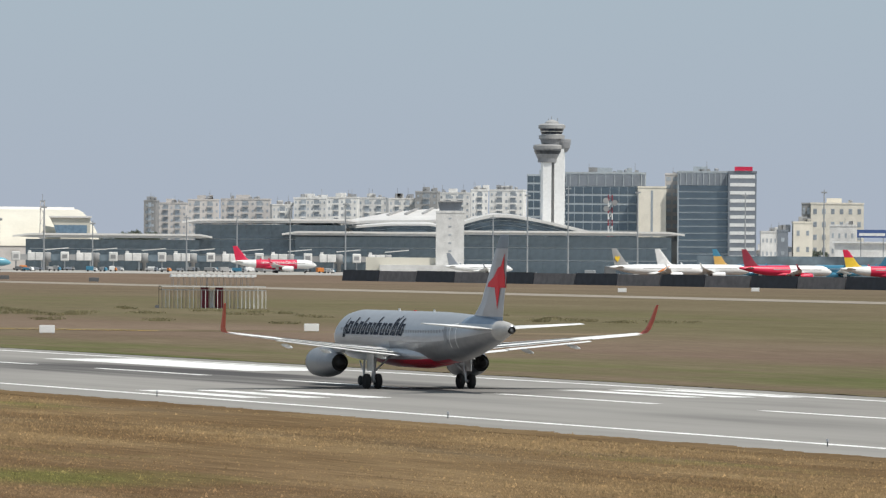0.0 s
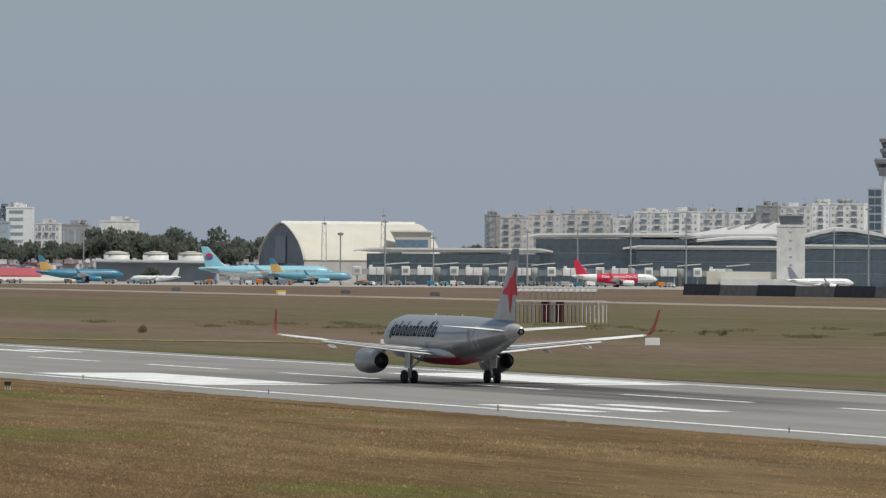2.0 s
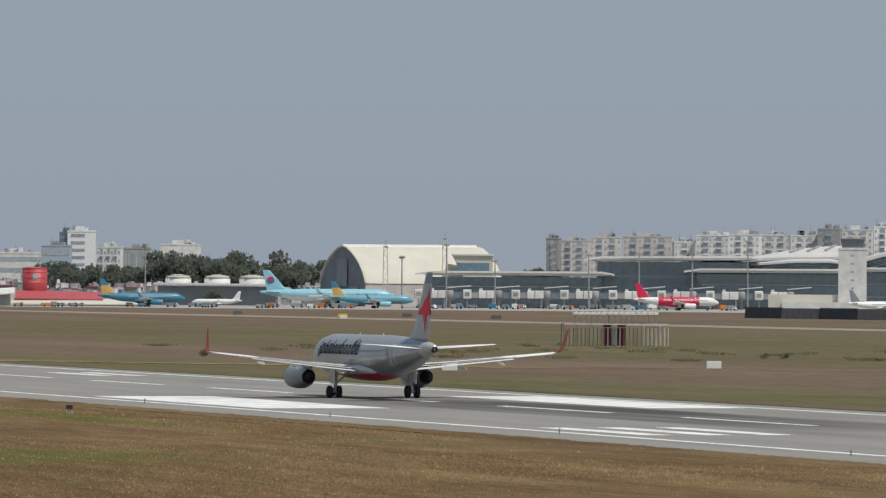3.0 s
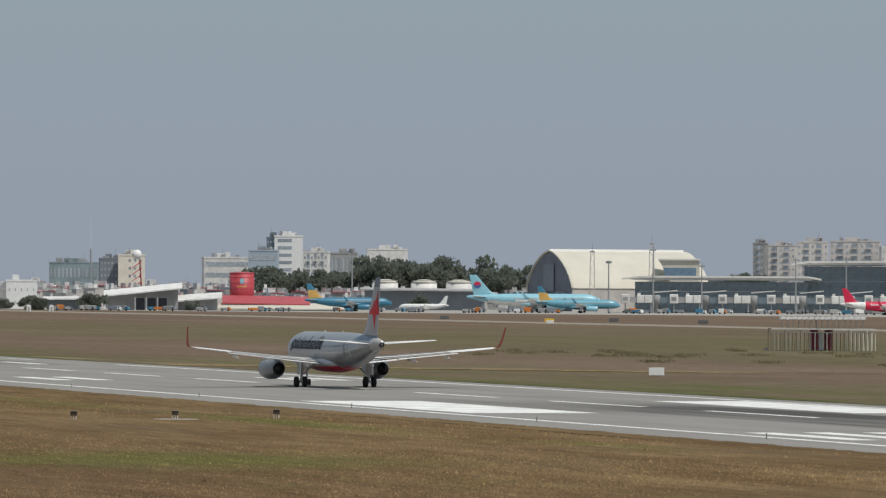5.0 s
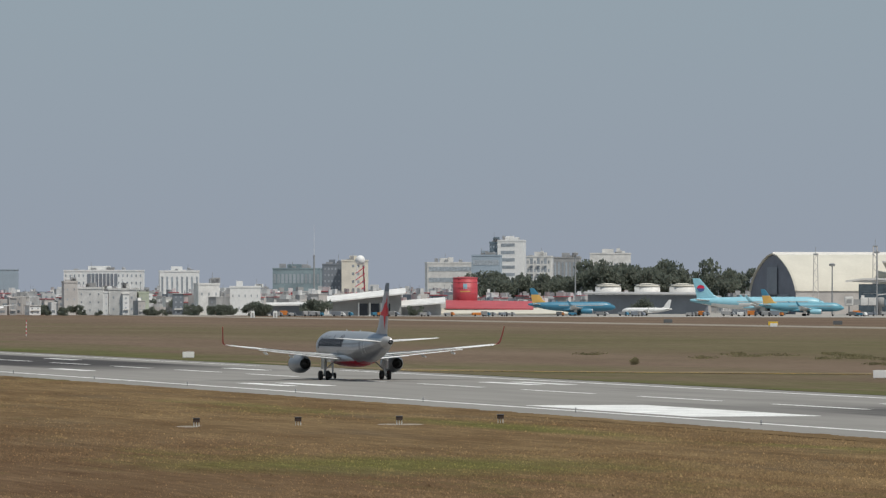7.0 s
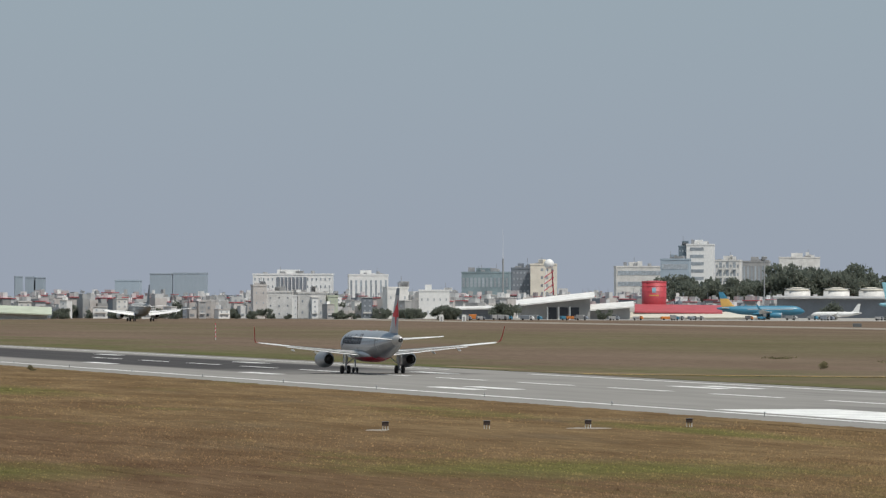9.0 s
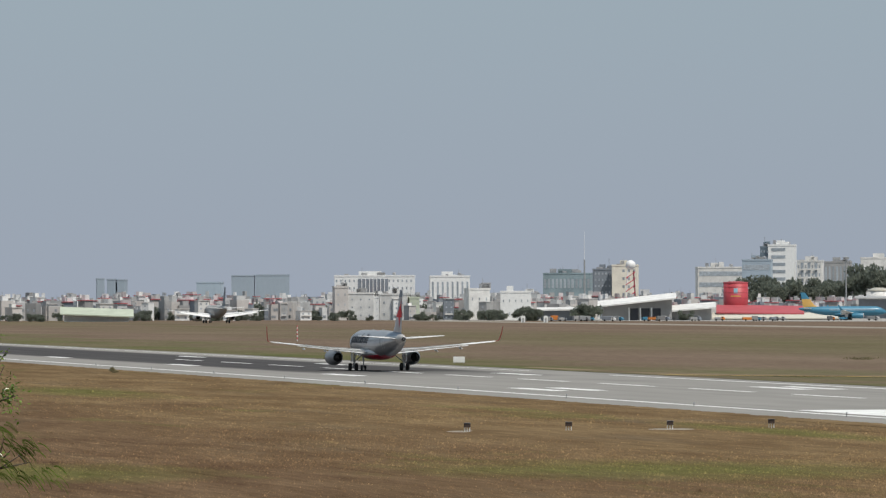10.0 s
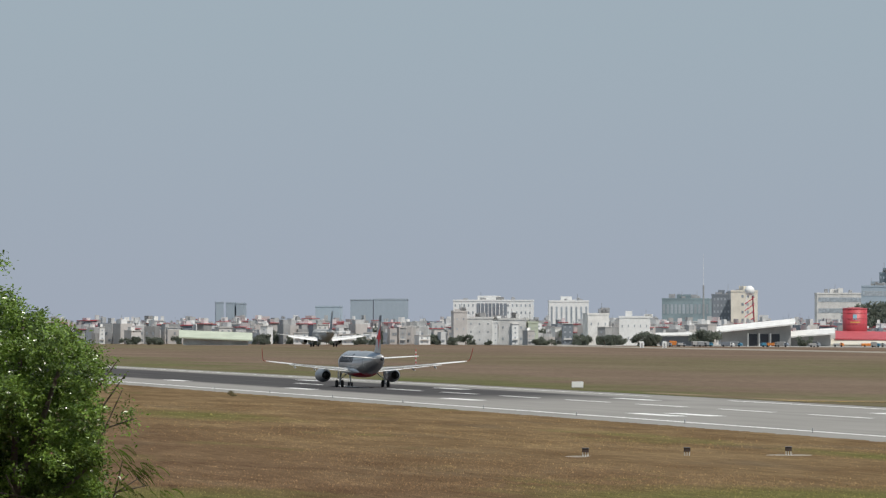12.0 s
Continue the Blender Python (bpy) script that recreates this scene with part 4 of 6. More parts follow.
        for xx in (0.0, 11.8):
            part("column", boxes((xx - 0.3, xx + 0.3, -1.0, 1.0, 0.9, 4.6), (xx - 1.2, xx + 1.2, -1.3, 1.3, 0.5, 1.0)), M_GALV, ob)
            for dx in (-0.9, 0.9):
                part("wheel", loft([[(xx + dx + 0.5 * math.cos(a), yy, 0.5 + 0.5 * math.sin(a)) for a in [q * math.pi / 6 for q in range(12)]] for yy in (-1.5, -1.1)]), M_TYRE, ob)

    # apron light masts
    for x, y, t in ((77, 370, 0), (163, 398, 0), (329, 388, 0), (418, 386, 0), (512, 372, 0), (610, 365, 0), (871, 388, 0), (932, 350, 0), (1004, 338, 0), (1127, 345, 0), (1317, 350, 0), (1456, 345, 0)):
        d = 3060.0
        az = 16.456 + x * 0.004785
        h = 10.63 + (443.0 + (x - 784) * 0.0074 - y) * k
        ob = thing("light_mast", site(az, d), "slim grey apron light mast with a lamp head", "light mast", "apron light masts")
        part("pole", tube((0, 0, 0), (0, 0, h), 0.42, 0.25), M_GALV, ob)
        part("lamp_head", boxes((-1.3, 1.3, -0.35, 0.35, h - 0.2, h + 0.55), (-0.2, 0.2, -0.2, 0.2, h + 0.5, h + 1.4)), M_GALV, ob)


def build_control_tower():
    d = 3260.0
    k = d / 11973.3
    ob = thing("control_tower", site(21.125, d), "tall white control tower with stacked dark-glazed cabs", "control tower")
    zt = lambda y: 10.63 + (444.3 - y) * k
    part("shaft", loft([[(x, y, z) for x, y in ((-21 * k, 0), (-17 * k, -4), (-2 * k, -4), (-2 * k, 6), (-21 * k, 6))] for z in (0, zt(268))]), M_WHITE, ob, "white shaft")
    part("shaft", loft([[(x, y, z) for x, y in ((3 * k, -3), (20 * k, -3), (22 * k, 4), (3 * k, 4))] for z in (0, zt(262))]), M_WHITE, ob, "white shaft")
    part("stair_core", boxes((-2 * k, 3 * k, -1.5, 4, 0, zt(265))), M_GREYWALL, ob)
    def drum(name, rows, material, x=-3.0):
        return part(name, loft([ring_z(zt(y), r * k, 28, x * k) for y, r in rows]), material, ob)
    drum("gallery", ((288, 18), (281, 19), (276, 21.5), (266, 25), (260, 26)), M_TOWERGREY, -8)
    drum("cab_glass", ((273, 22.8), (267, 25.2)), M_WINDOW, -8)
    drum("gallery_rim", ((264, 26.4), (259, 26.8), (257, 25.5), (256, 18)), M_GREYWALL, -8)
    drum("gallery", ((258, 17), (250, 19.5), (243, 21.8), (240, 22.2), (239, 18)), M_TOWERGREY, -2)
    drum("gallery_rim", ((246, 22.5), (240, 22.8)), M_GREYWALL, -2)
    drum("side_gallery", ((270, 7), (262, 12), (252, 14), (247, 14), (246, 10)), M_TOWERGREY, 18)
    drum("cab", ((246, 17), (238, 18)), M_OFFWHITE, -2)
    drum("cab_glass", ((238, 18), (227, 22)), M_WINDOW, -2)
    drum("cab_roof", ((228, 23.5), (222, 24), (220, 20), (219, 14)), M_GREYWALL, -2)
    drum("roof_dome", ((220, 13), (217, 12), (214, 7.5), (212, 2)), M_GREYWALL, -2)
    part("mullion_ring", loft([ring_z(zt(y), r * k, 28, -2 * k) for y, r in ((233.5, 20.3), (232.5, 20.7))]), M_OFFWHITE, ob)
    for x, y in ((-3, 206), (8, 209), (-8, 210)):
        part("antenna", tube((x * k, 0, zt(218)), (x * k, 0, zt(y)), 0.14), M_GALV, ob)


def slab_building(name, az0, az1, d, top, label, wall, cols, rows, depth=18.0, yaw=0.0, base=2.0, glass=None, group="far buildings", roofbits=True, band=False, winw=0.55, winh=0.5, col2=None, bays=0, clutter=0, crown=False, span=(0.0, 1.0), core=None):
    """A flat-roofed block with recessed windows on its face and right flank."""
    w = radians(az1 - az0) * d
    ob = thing(name, site((az0 + az1) / 2, d, yaw), label, "building", group)
    part("wall", boxes((-w / 2, w / 2, 0, depth, 0, top)), wall, ob)
    part("parapet", boxes((-w / 2 - 0.2, w / 2 + 0.2, -0.2, 0.5, top, top + 0.9), (-w / 2 - 0.2, -w / 2 + 0.5, 0.5, depth, top, top + 0.9), (w / 2 - 0.5, w / 2 + 0.2, 0.5, depth, top, top + 0.9)), col2 or wall, ob)
    fh = (top - (2 * 3.4 if crown else 0) - base) / rows
    x_a, x_b = -w / 2 + w * span[0], -w / 2 + w * span[1]
    if crown:
        # darker glazed storeys behind a frame, under the parapet
        part("top_storey", boxes((-w / 2 + 0.5, w / 2 - 0.5, -0.14, 0.1, top - 6.2, top - 0.4)), M_SLATE, ob, "dark glazed top storeys")
        for i in range(9):
            x = -w / 2 + w * (i + 0.5) / 9
            part("frame_post", boxes((x - 0.2, x + 0.2, -0.4, -0.14, top - 6.4, top - 0.2)), M_FLOORLINE, ob)
    for i in range(bays):
        # balcony bays: a flat strip toned like a shaded recess, pale slabs across it
        x, bw = -w / 2 + w * (i + 0.75) / (bays + 0.5), w / (bays + 0.5) * 0.2
        part("bay", boxes((x - bw, x + bw, -0.14, 0.1, base, top - 0.6)), M_FARWIN, ob, "flat strip toned as a balcony bay's shade")
        for r in range(rows):
            part("balcony", boxes((x - bw - 0.2, x + bw + 0.2, -1.1, -0.14, base + fh * r, base + fh * r + 0.9)), col2 or wall, ob)
    rb = random.Random(int(az0 * 1000))
    for i in range(clutter):
        x, cw, ch = rb.uniform(-0.42, 0.36) * w, rb.uniform(1.2, 4.5), rb.uniform(1.2, 3.6)
        part("roof_plant", boxes((x, x + cw, 1.5, 5, top, top + ch)), rb.choice((wall, M_GREYWALL, M_STEEL)), ob)
        if i % 2:
            part("roof_aerial", tube((x + 0.3, 3, top + ch), (x + 0.3, 3, top + ch + rb.uniform(1.5, 4)), 0.12, k=5), M_GALV, ob)
    if core:
        xa, xb = -w / 2 + w * core[0], -w / 2 + w * core[1]
        part("glazed_core", boxes((xa, xb, -0.3, 0.0, base, top - 1.2)), M_SLATE, ob, "dark glazed centre")
        for i in range(1, 8):
            x = xa + (xb - xa) * i / 8
            part("fin", boxes((x - 0.2, x + 0.2, -0.7, -0.3, base, top - 1.2)), wall, ob)
    if band:
        me = bpy.data.meshes.new("window_band")
        b = boxes((x_a + 0.8, x_b - 0.8, -0.12, 0.1, 0, fh * winh))
        b.to_mesh(me)
        b.free()
        me.materials.append(glass or M_FARWIN)
        for r in range(rows):
            shared("window_band", me, ob, Matrix.Translation((0, 0, base + fh * (r + 0.3))))
    else:
        cw = (x_b - x_a) / cols
        me = bpy.data.meshes.new("window")
        b = boxes((-cw * winw / 2, cw * winw / 2, -0.1, 0.1, 0, fh * winh))
        b.to_mesh(me)
        b.free()
        me.materials.append(glass or M_FARWIN)
        for r in range(rows):
            for c in range(cols):
                shared("window", me, ob, Matrix.Translation((x_a + cw * (c + 0.5), 0, base + fh * (r + 0.25))))
    if roofbits:
        part("roof_housing", boxes((-w * 0.2, w * 0.08, depth * 0.3, depth * 0.7, top, top + 3.2)), col2 or wall, ob)
        part("water_tank", loft([ring_z(z, r, 10, w * 0.25, depth * 0.4) for z, r in ((top, 1.1), (top + 2.2, 1.1), (top + 2.6, 0.3))]), M_STEEL, ob)
    return ob


def build_offices():
    d = 3420.0
    slab_building("office_block", 20.911, 21.245, d, 48.37, "dark blue-grey glazed office block behind the tower", M_FLOORLINE, 6, 11, 25, glass=M_GLASS2, winw=0.9, winh=0.78, clutter=2)
    slab_building("office_block", 21.236, 21.915, d - 10, 49.63, "wide blue-grey curtain-glass office block", M_FLOORLINE, 9, 9, 28, glass=M_GLASS2, winw=0.93, winh=0.80, clutter=5, crown=True)
    slab_building("office_block", 21.848, 22.087, d - 24, 42.54, "windowless cream stair block with a dark slot", M_PALECREAM, 1, 1, 20, base=0.0, winw=0.08, winh=0.72, roofbits=False)
    slab_building("office_block", 22.078, 22.192, d - 5, 49.35, "slim grey balcony bay between office blocks", M_BEIGE, 2, 12, 20, winw=0.7, winh=0.5, roofbits=False, clutter=2)
    slab_building("office_block", 22.183, 22.622, d - 30, 50.32, "tall blue-glass office tower", M_FLOORLINE, 1, 12, 30, glass=M_GLASS2, band=True, winh=0.84, clutter=3, crown=True)
    ob = slab_building("office_block", 22.613, 22.851, d - 34, 50.39, "office tower end with white floor bands", M_SLATE, 1, 12, 28, glass=M_WHITE, band=True, winh=0.42)
    part("rooftop_sign", boxes((-4, 5, -0.6, 0.2, 50.39 + 1, 50.39 + 3)), M_RED, ob, "red rooftop sign")
    slab_building("hotel", 23.31, 23.758, 3500, 35.72, "cream hotel with rows of dark windows", M_PALECREAM, 6, 4, 18, base=9, winw=0.4, winh=0.4)
    slab_building("grey_block", 23.233, 23.31, 3510, 35.68, "narrow dark grey block beside the hotel", M_GREYWALL, 2, 5, 12, roofbits=False)
    # apartment blocks on the skyline
    for x0, x1, y, lab, mm, c, r in ((253, 274, 357, "dark grey apartment tower on the hazy skyline", M_GREYWALL, 2, 9), (276, 328, 361, "beige apartment block on the hazy skyline", M_BEIGE, 7, 9), (331, 386, 355, "grey-beige apartment block on the hazy skyline", M_BEIGE, 7, 9), (389, 476, 354, "wide pink-beige apartment block on the hazy skyline", M_BEIGE, 10, 9),
                                     (480, 516, 364, "pale apartment block on the hazy skyline", M_OFFWHITE, 5, 8), (518, 576, 352, "white apartment block on the hazy skyline", M_OFFWHITE, 8, 10), (577, 630, 351, "cream apartment block on the hazy skyline", M_OFFWHITE, 7, 10), (632, 684, 352, "white apartment block with dark bays", M_OFFWHITE, 6, 9), (686, 734, 353, "pale apartment block on the hazy skyline", M_OFFWHITE, 6, 9),
                                     (733, 772, 341, "grey apartment tower on the hazy skyline", M_GREYWALL, 4, 11), (775, 830, 343, "white apartment tower on the hazy skyline", M_OFFWHITE, 6, 11), (832, 862, 338, "white apartment tower on the hazy skyline", M_OFFWHITE, 4, 11), (864, 924, 338, "cream apartment tower on the hazy skyline", M_OFFWHITE, 7, 11)):
        dd = 4150 + random.uniform(-60, 60)
        az = 16.456 + x0 * 0.004785, 16.456 + x1 * 0.004785
        top = 10.63 + (443.0 + (x0 - 784) * 0.0074 - y) * dd / 11973.3
        slab_building("apartment_block", *az, dd, top, lab, mm, c, r, 16, random.uniform(-8, 8), group="skyline apartments", winw=0.36, winh=0.36, bays=max(1, c // 3), clutter=4)
    # white service block in front of the terminal
    d = 2900.0
    top = 26.6
    ob = slab_building("service_tower", 20.14, 20.379, d, top, "white service tower with a dark glazed top", M_OFFWHITE, 1, 7, 9, winw=0.1, winh=0.16, roofbits=False)
    part("glazed_cabin", loft([[(sx * s, 4.5 + sy * s, z) for sx, sy in ((-4.6, -4), (4.6, -4), (4.6, 4), (-4.6, 4))] for z, s in ((top, 1.0), (top + 1.6, 1.0), (top + 4.6, 1.12))]), M_SLATE, ob)
    part("cabin_roof", boxes((-5.6, 5.6, -0.8, 9.8, top + 4.6, top + 5.1)), M_GREYWALL, ob)
    part("cream_annex", boxes((-36, -4, 2, 16, 0, 7.3)), M_CREAM, ob)
    part("low_wing", boxes((-30, 12, -8, 2, 0, 4.15)), M_OFFWHITE, ob)


def build_fence():
    # dark blast fence of long alternating panels before the apron
    p0, p1 = Vector((760.8, 2165.6, 0)), Vector((792.2, 1783.6, 0))
    run = p1 - p0
    run *= 1.25
    ob = thing("blast_fence", Matrix.Translation(p0) @ Euler((0, 0, math.atan2(run.y, run.x))).to_matrix().to_4x4(), "long dark blast fence of alternating panels", "fence")
    L = run.length
    n = 16
    s = L / n
    for i in range(n):
        me_m = M_FENCE if i % 2 == 0 else M_FENCE2
        h = 3.7 if i % 2 == 0 else 3.5
        part("panel", loft([[(x, y, z) for y, z in ((-0.5, 0), (0.5, 0), (0.2, h), (0.0, h))] for x in (i * s + 0.2, (i + 1) * s - 0.2)]), me_m, ob)
        part("post", tube((i * s, 0.6, 0), (i * s, 0.6, 3.8), 0.15), M_GALV, ob)


def build_hangar():
    d = 3300.0
    k = d / 11973.3
    ob = thing("hangar", site(16.195, d, 0), "large cream hangar with a rounded roof and dark end wall", "hangar")
    base = lambda y: 10.63 + (490.0 - y) * k
    # vaulted hall on straight walls; its axis runs to the right, its dark end faces the cargo stands
    ax, side = Vector((243 * k, 26, 0)), Vector((41 * k, -27, 0))
    H0 = base(422)
    e = base(488) / H0
    curve = [(1.0, e), (0.97, 0.45), (0.88, 0.57), (0.75, 0.69), (0.58, 0.80), (0.4, 0.89), (0.2, 0.965), (0.0, 1.0)]
    prof = [(-a, b) for a, b in curve] + [(a, b) for a, b in curve[-2::-1]]
    o = Vector((-52 * k, 0, 0))
    ring = lambda u, s=1.0: [tuple(o + ax * u + side * a * s + Vector((0, 0, b * H0 * s))) for a, b in prof]
    part("roof", loft([ring(0), ring(0.5), ring(1.0)], cap=False, closed=False), M_CREAM, ob, "cream sheet roof", True)
    for u in (0.006, 0.994):
        bm = bmesh.new()
        foot = [tuple(o + ax * u + side * a * 0.985) for a in (1.0, -1.0)]
        bm.faces.new([bm.verts.new(p) for p in ring(u, 0.985) + foot])
        part("end_wall", bm, M_HANGFRONT, ob, "dark blue-grey end wall")
    for sgn in (-0.985, 0.985):
        bm = bmesh.new()
        bm.faces.new([bm.verts.new(o + ax * u + side * sgn + Vector((0, 0, z))) for u, z in ((0, 0), (1, 0), (1, e * H0), (0, e * H0))])
        part("side_wall", bm, M_BEIGE, ob, "beige lower wall")
    for a0, a1, z0, z1 in ((-0.25, 0.2, 0.25, 0.78), (-0.65, 0.7, 0.02, 0.33)):
        bm = bmesh.new()
        bm.faces.new([bm.verts.new(o - ax * 0.002 + side * a + Vector((0, 0, z * H0))) for a, z in ((a0, z0), (a1, z0), (a1, z1), (a0, z1))])
        part("door_leaf", bm, M_SLATE, ob)
    part("ridge_vent", loft([[tuple(o + ax * u + Vector((0, y, H0 + z))) for y, z in ((-2, -0.4), (2, -0.4), (1.5, 0.9), (-1.5, 0.9))] for u in (0.0, 0.98)]), M_ROOFTRIM, ob)
    part("edge_trim", loft([[tuple(Vector(p) + off) for off in (Vector((-0.5, -0.3, 0.3)), Vector((0.6, -0.3, 0.3)), Vector((0.6, 0, -0.3)), Vector((-0.5, 0, -0.3)))] for p in ring(0, 1.005)]), M_CREAM, ob)
    # lower annex with a blue window band
    part("annex", prism([(166 * k, 0), (212 * k, 0), (212 * k, base(437)), (141 * k, base(437)), (158 * k, base(470)), (166 * k, base(488))], -24, -4), M_CREAM, ob)
    part("annex_window", prism([(153 * k, base(469)), (206 * k, base(469)), (206 * k, base(451)), (148 * k, base(451))], -24.4, -23.9), M_BLUEGLASS, ob)
    part("annex_gutter", boxes((139 * k, 214 * k, -25, -24, base(438), base(435))), M_ROOFTRIM, ob)


def build_hangar_masts():
    # pale lattice masts and lamp posts before the hangar
    d = 3240.0
    k = d / 11973.3
    for x, y, w in ((1125, 447, 1.3), (1230, 433, 1.4), (1154, 467, 0.45), (700, 447, 0.3)):
        az = 14.6772 + (x - 784) * 0.004785
        h = 10.63 + (514.0 - y) * k
        ob = thing("lattice_mast" if w > 1 else "light_mast", site(az, d), "pale grey lattice mast before the hangar" if w > 1 else "slim grey lamp post before the hangar", "mast")
        if w > 1:
            for a in (-w, w):
                for c in (-w, w):
                    part("leg", tube((a, c, 0), (a * 0.7, c * 0.7, h), 0.22, k=5), M_BEIGE, ob)
            for i in range(10):
                z0, z1 = h * i / 10, h * (i + 1) / 10
                e = w * (1 - 0.3 * i / 10) * (1 if i % 2 else -1)
                part("brace", tube((-e, -w * 0.9, z0), (e, -w * 0.9, z1), 0.16, k=5), M_BEIGE, ob)
            part("mast_head", boxes((-1.2, 1.2, -0.5, 0.5, h - 0.4, h + 0.4), (-0.12, 0.12, -0.12, 0.12, h + 0.4, h + 3.5)), M_GALV, ob)
        else:
            part("pole", tube((0, 0, 0), (0, 0, h), 0.4, 0.28), M_GALV, ob)
            part("lamp_head", loft([ring_z(h - 0.2, 1.3, 10), ring_z(h + 0.8, 1.5, 10), ring_z(h + 1.2, 0.5, 10)]), M_GALV, ob)


def build_cargo_side():
    # red fuel tank, red-roofed store, open shed, pale tanks
    # bearings and heights below are in units of one 11973th of a radian
    d = 3150.0
    k = d / 11973.3
    ob = thing("fuel_tank", site(13.343, d + 30), "tall red cylindrical tank with a pale emblem", "tank")
    zt = lambda y: 10.63 + (513.0 - y) * k
    r = 22 * k
    part("shell", loft([ring_z(0, r, 40), ring_z(zt(488), r, 40)]), M_TANKRED, ob, "red painted steel shell", True)
    part("lid", loft([ring_z(zt(488), r * 1.02, 40), ring_z(zt(486), r * 1.02, 40), ring_z(zt(484.5), r * 0.3, 40)]), M_REDROOF, ob)
    for i in range(3):
        part("hoop", loft([ring_z(zt(515 - i * 10), r * 1.012, 40), ring_z(zt(514.2 - i * 10), r * 1.012, 40)]), M_REDROOF, ob)
    part("emblem", loft([[(r * 1.01 * math.sin(a), -r * 1.01 * math.cos(a), z) for z in (zt(506), zt(502), zt(497))] for a in (-0.16, 0.0, 0.16)], closed=False, cap=False), M_SKYBLUE, ob)
    part("emblem_bar", loft([[(r * 1.01 * math.sin(a), -r * 1.01 * math.cos(a), z) for z in (zt(512), zt(510))] for a in (-0.4, -0.13, 0.13, 0.4)], closed=False, cap=False), M_GOLD, ob)

    def shed(az0, az1, dd, z_l, z_r, depth, label, wall, roof, doors=0, name="warehouse", fall=2.4):
        w = radians(az1 - az0) * dd
        ob = thing(name, site((az0 + az1) / 2, dd), label, "warehouse", "airport sheds")
        part("wall", prism([(-w / 2, 0), (w / 2, 0), (w / 2, z_r - 0.4 - fall), (-w / 2, z_l - 0.6 - fall)], 0, depth), wall, ob)
        part("roof", loft([[(-w / 2 - 2, y, z_l - 0.5 + dz), (w / 2 + 2, y, z_r - 0.5 + dz), (w / 2 + 2, y, z_r + 0.1 + dz), (-w / 2 - 2, y, z_l + 0.1 + dz)] for y, dz in ((-4, -fall), (depth * 0.5, 0), (depth + 3, -fall))]), roof, ob)
        for i in range(doors):
            x = -w * 0.1 + i * w * 0.16
            part("door", boxes((x, x + w * 0.12, -0.3, 0.1, 0, min(z_l, z_r) * 0.62)), M_WINDOW, ob)
            part("door_post", boxes((x - w * 0.02, x, -0.6, 0.1, 0, min(z_l, z_r) * 0.66)), M_WHITE, ob)
        return ob

    shed(13.176, 14.276, d, 3.32, 3.32, 30, "long low store with pale wall and red roof", M_OFFWHITE, M_CREAM)
    shed(13.214, 13.884, d + 12, 6.99, 6.46, 24, "low building under a red sheet roof", M_REDROOF, M_REDROOF, fall=3.4)
    shed(12.21, 12.803, d - 20, 9.04, 12.81, 40, "grey cargo shed with sloping pale roof and dark doors", M_GREYWALL, M_OFFWHITE, 3)
    shed(12.803, 13.137, d - 15, 6.81, 8.46, 30, "lower blue-grey shed with pale roof", M_GREYWALL, M_OFFWHITE)
    shed(11.695, 12.038, d - 10, 6.02, 6.28, 20, "flat-roofed carport with a pale roof edge", M_SLATE, M_OFFWHITE, fall=1.0)
    shed(7.661, 8.21, d, 6.87, 5.57, 20, "low shed with a pale green sheet roof", M_OFFWHITE, M_GREENROOF, fall=3.2)
    shed(14.381, 15.4, 3330, 11.03, 10.47, 20, "long low grey store in front of the tanks", M_SLATE, M_GREYWALL, fall=0.8)
    for x in (757, 826, 888):
        ob = thing("storage_tank", site(10.932 + x * 0.004785, 3420), "pale round storage tank with a domed lid", "tank", "storage tanks")
        kk = 3420 / 11973.3
        h = 10.63 + (514 - 504) * kk
        part("shell", loft([ring_z(0, 23 * kk, 28), ring_z(h, 23 * kk, 28)]), M_OFFWHITE, ob, "", True)
        part("dome", loft([ring_z(h, 23.6 * kk, 28), ring_z(h + 1.2, 18 * kk, 28), ring_z(h + 1.8, 6 * kk, 28)]), M_CREAM, ob, "", True)
        part("rail", loft([ring_z(h + 1.0, 23.2 * kk, 28), ring_z(h + 1.3, 23.2 * kk, 28)], cap=False), M_GALV, ob)
    # taller blocks over the trees; some have ribbon windows, slots or a glazed centre
    special = {"white high block with dark ribbon windows": dict(band=True, span=(0.08, 0.72), rows=9, winh=0.42), "long pale block with grey bands": dict(band=True, rows=4, winh=0.4), "white block with tall window slots": dict(rows=1, winh=0.62, winw=0.36, cols=8), "grey block with tall windows": dict(rows=2, winh=0.6, winw=0.5, cols=7),
               "long white institutional block with dark centre": dict(core=(0.3, 0.68), cols=18, winw=0.3), "grey and white flat block": dict(rows=3, span=(0.35, 1.0), winh=0.25), "pale green glass block with a peaked roof": dict(band=True, rows=4, winh=0.4), "white block with open bays": dict(bays=3), "wide hazy blue-green hall on the skyline": dict(rows=2, cols=12, winh=0.5, winw=0.6, clutter=6), "cream block with a round roof dome": dict(span=(0.35, 0.95), cols=3, rows=6)}
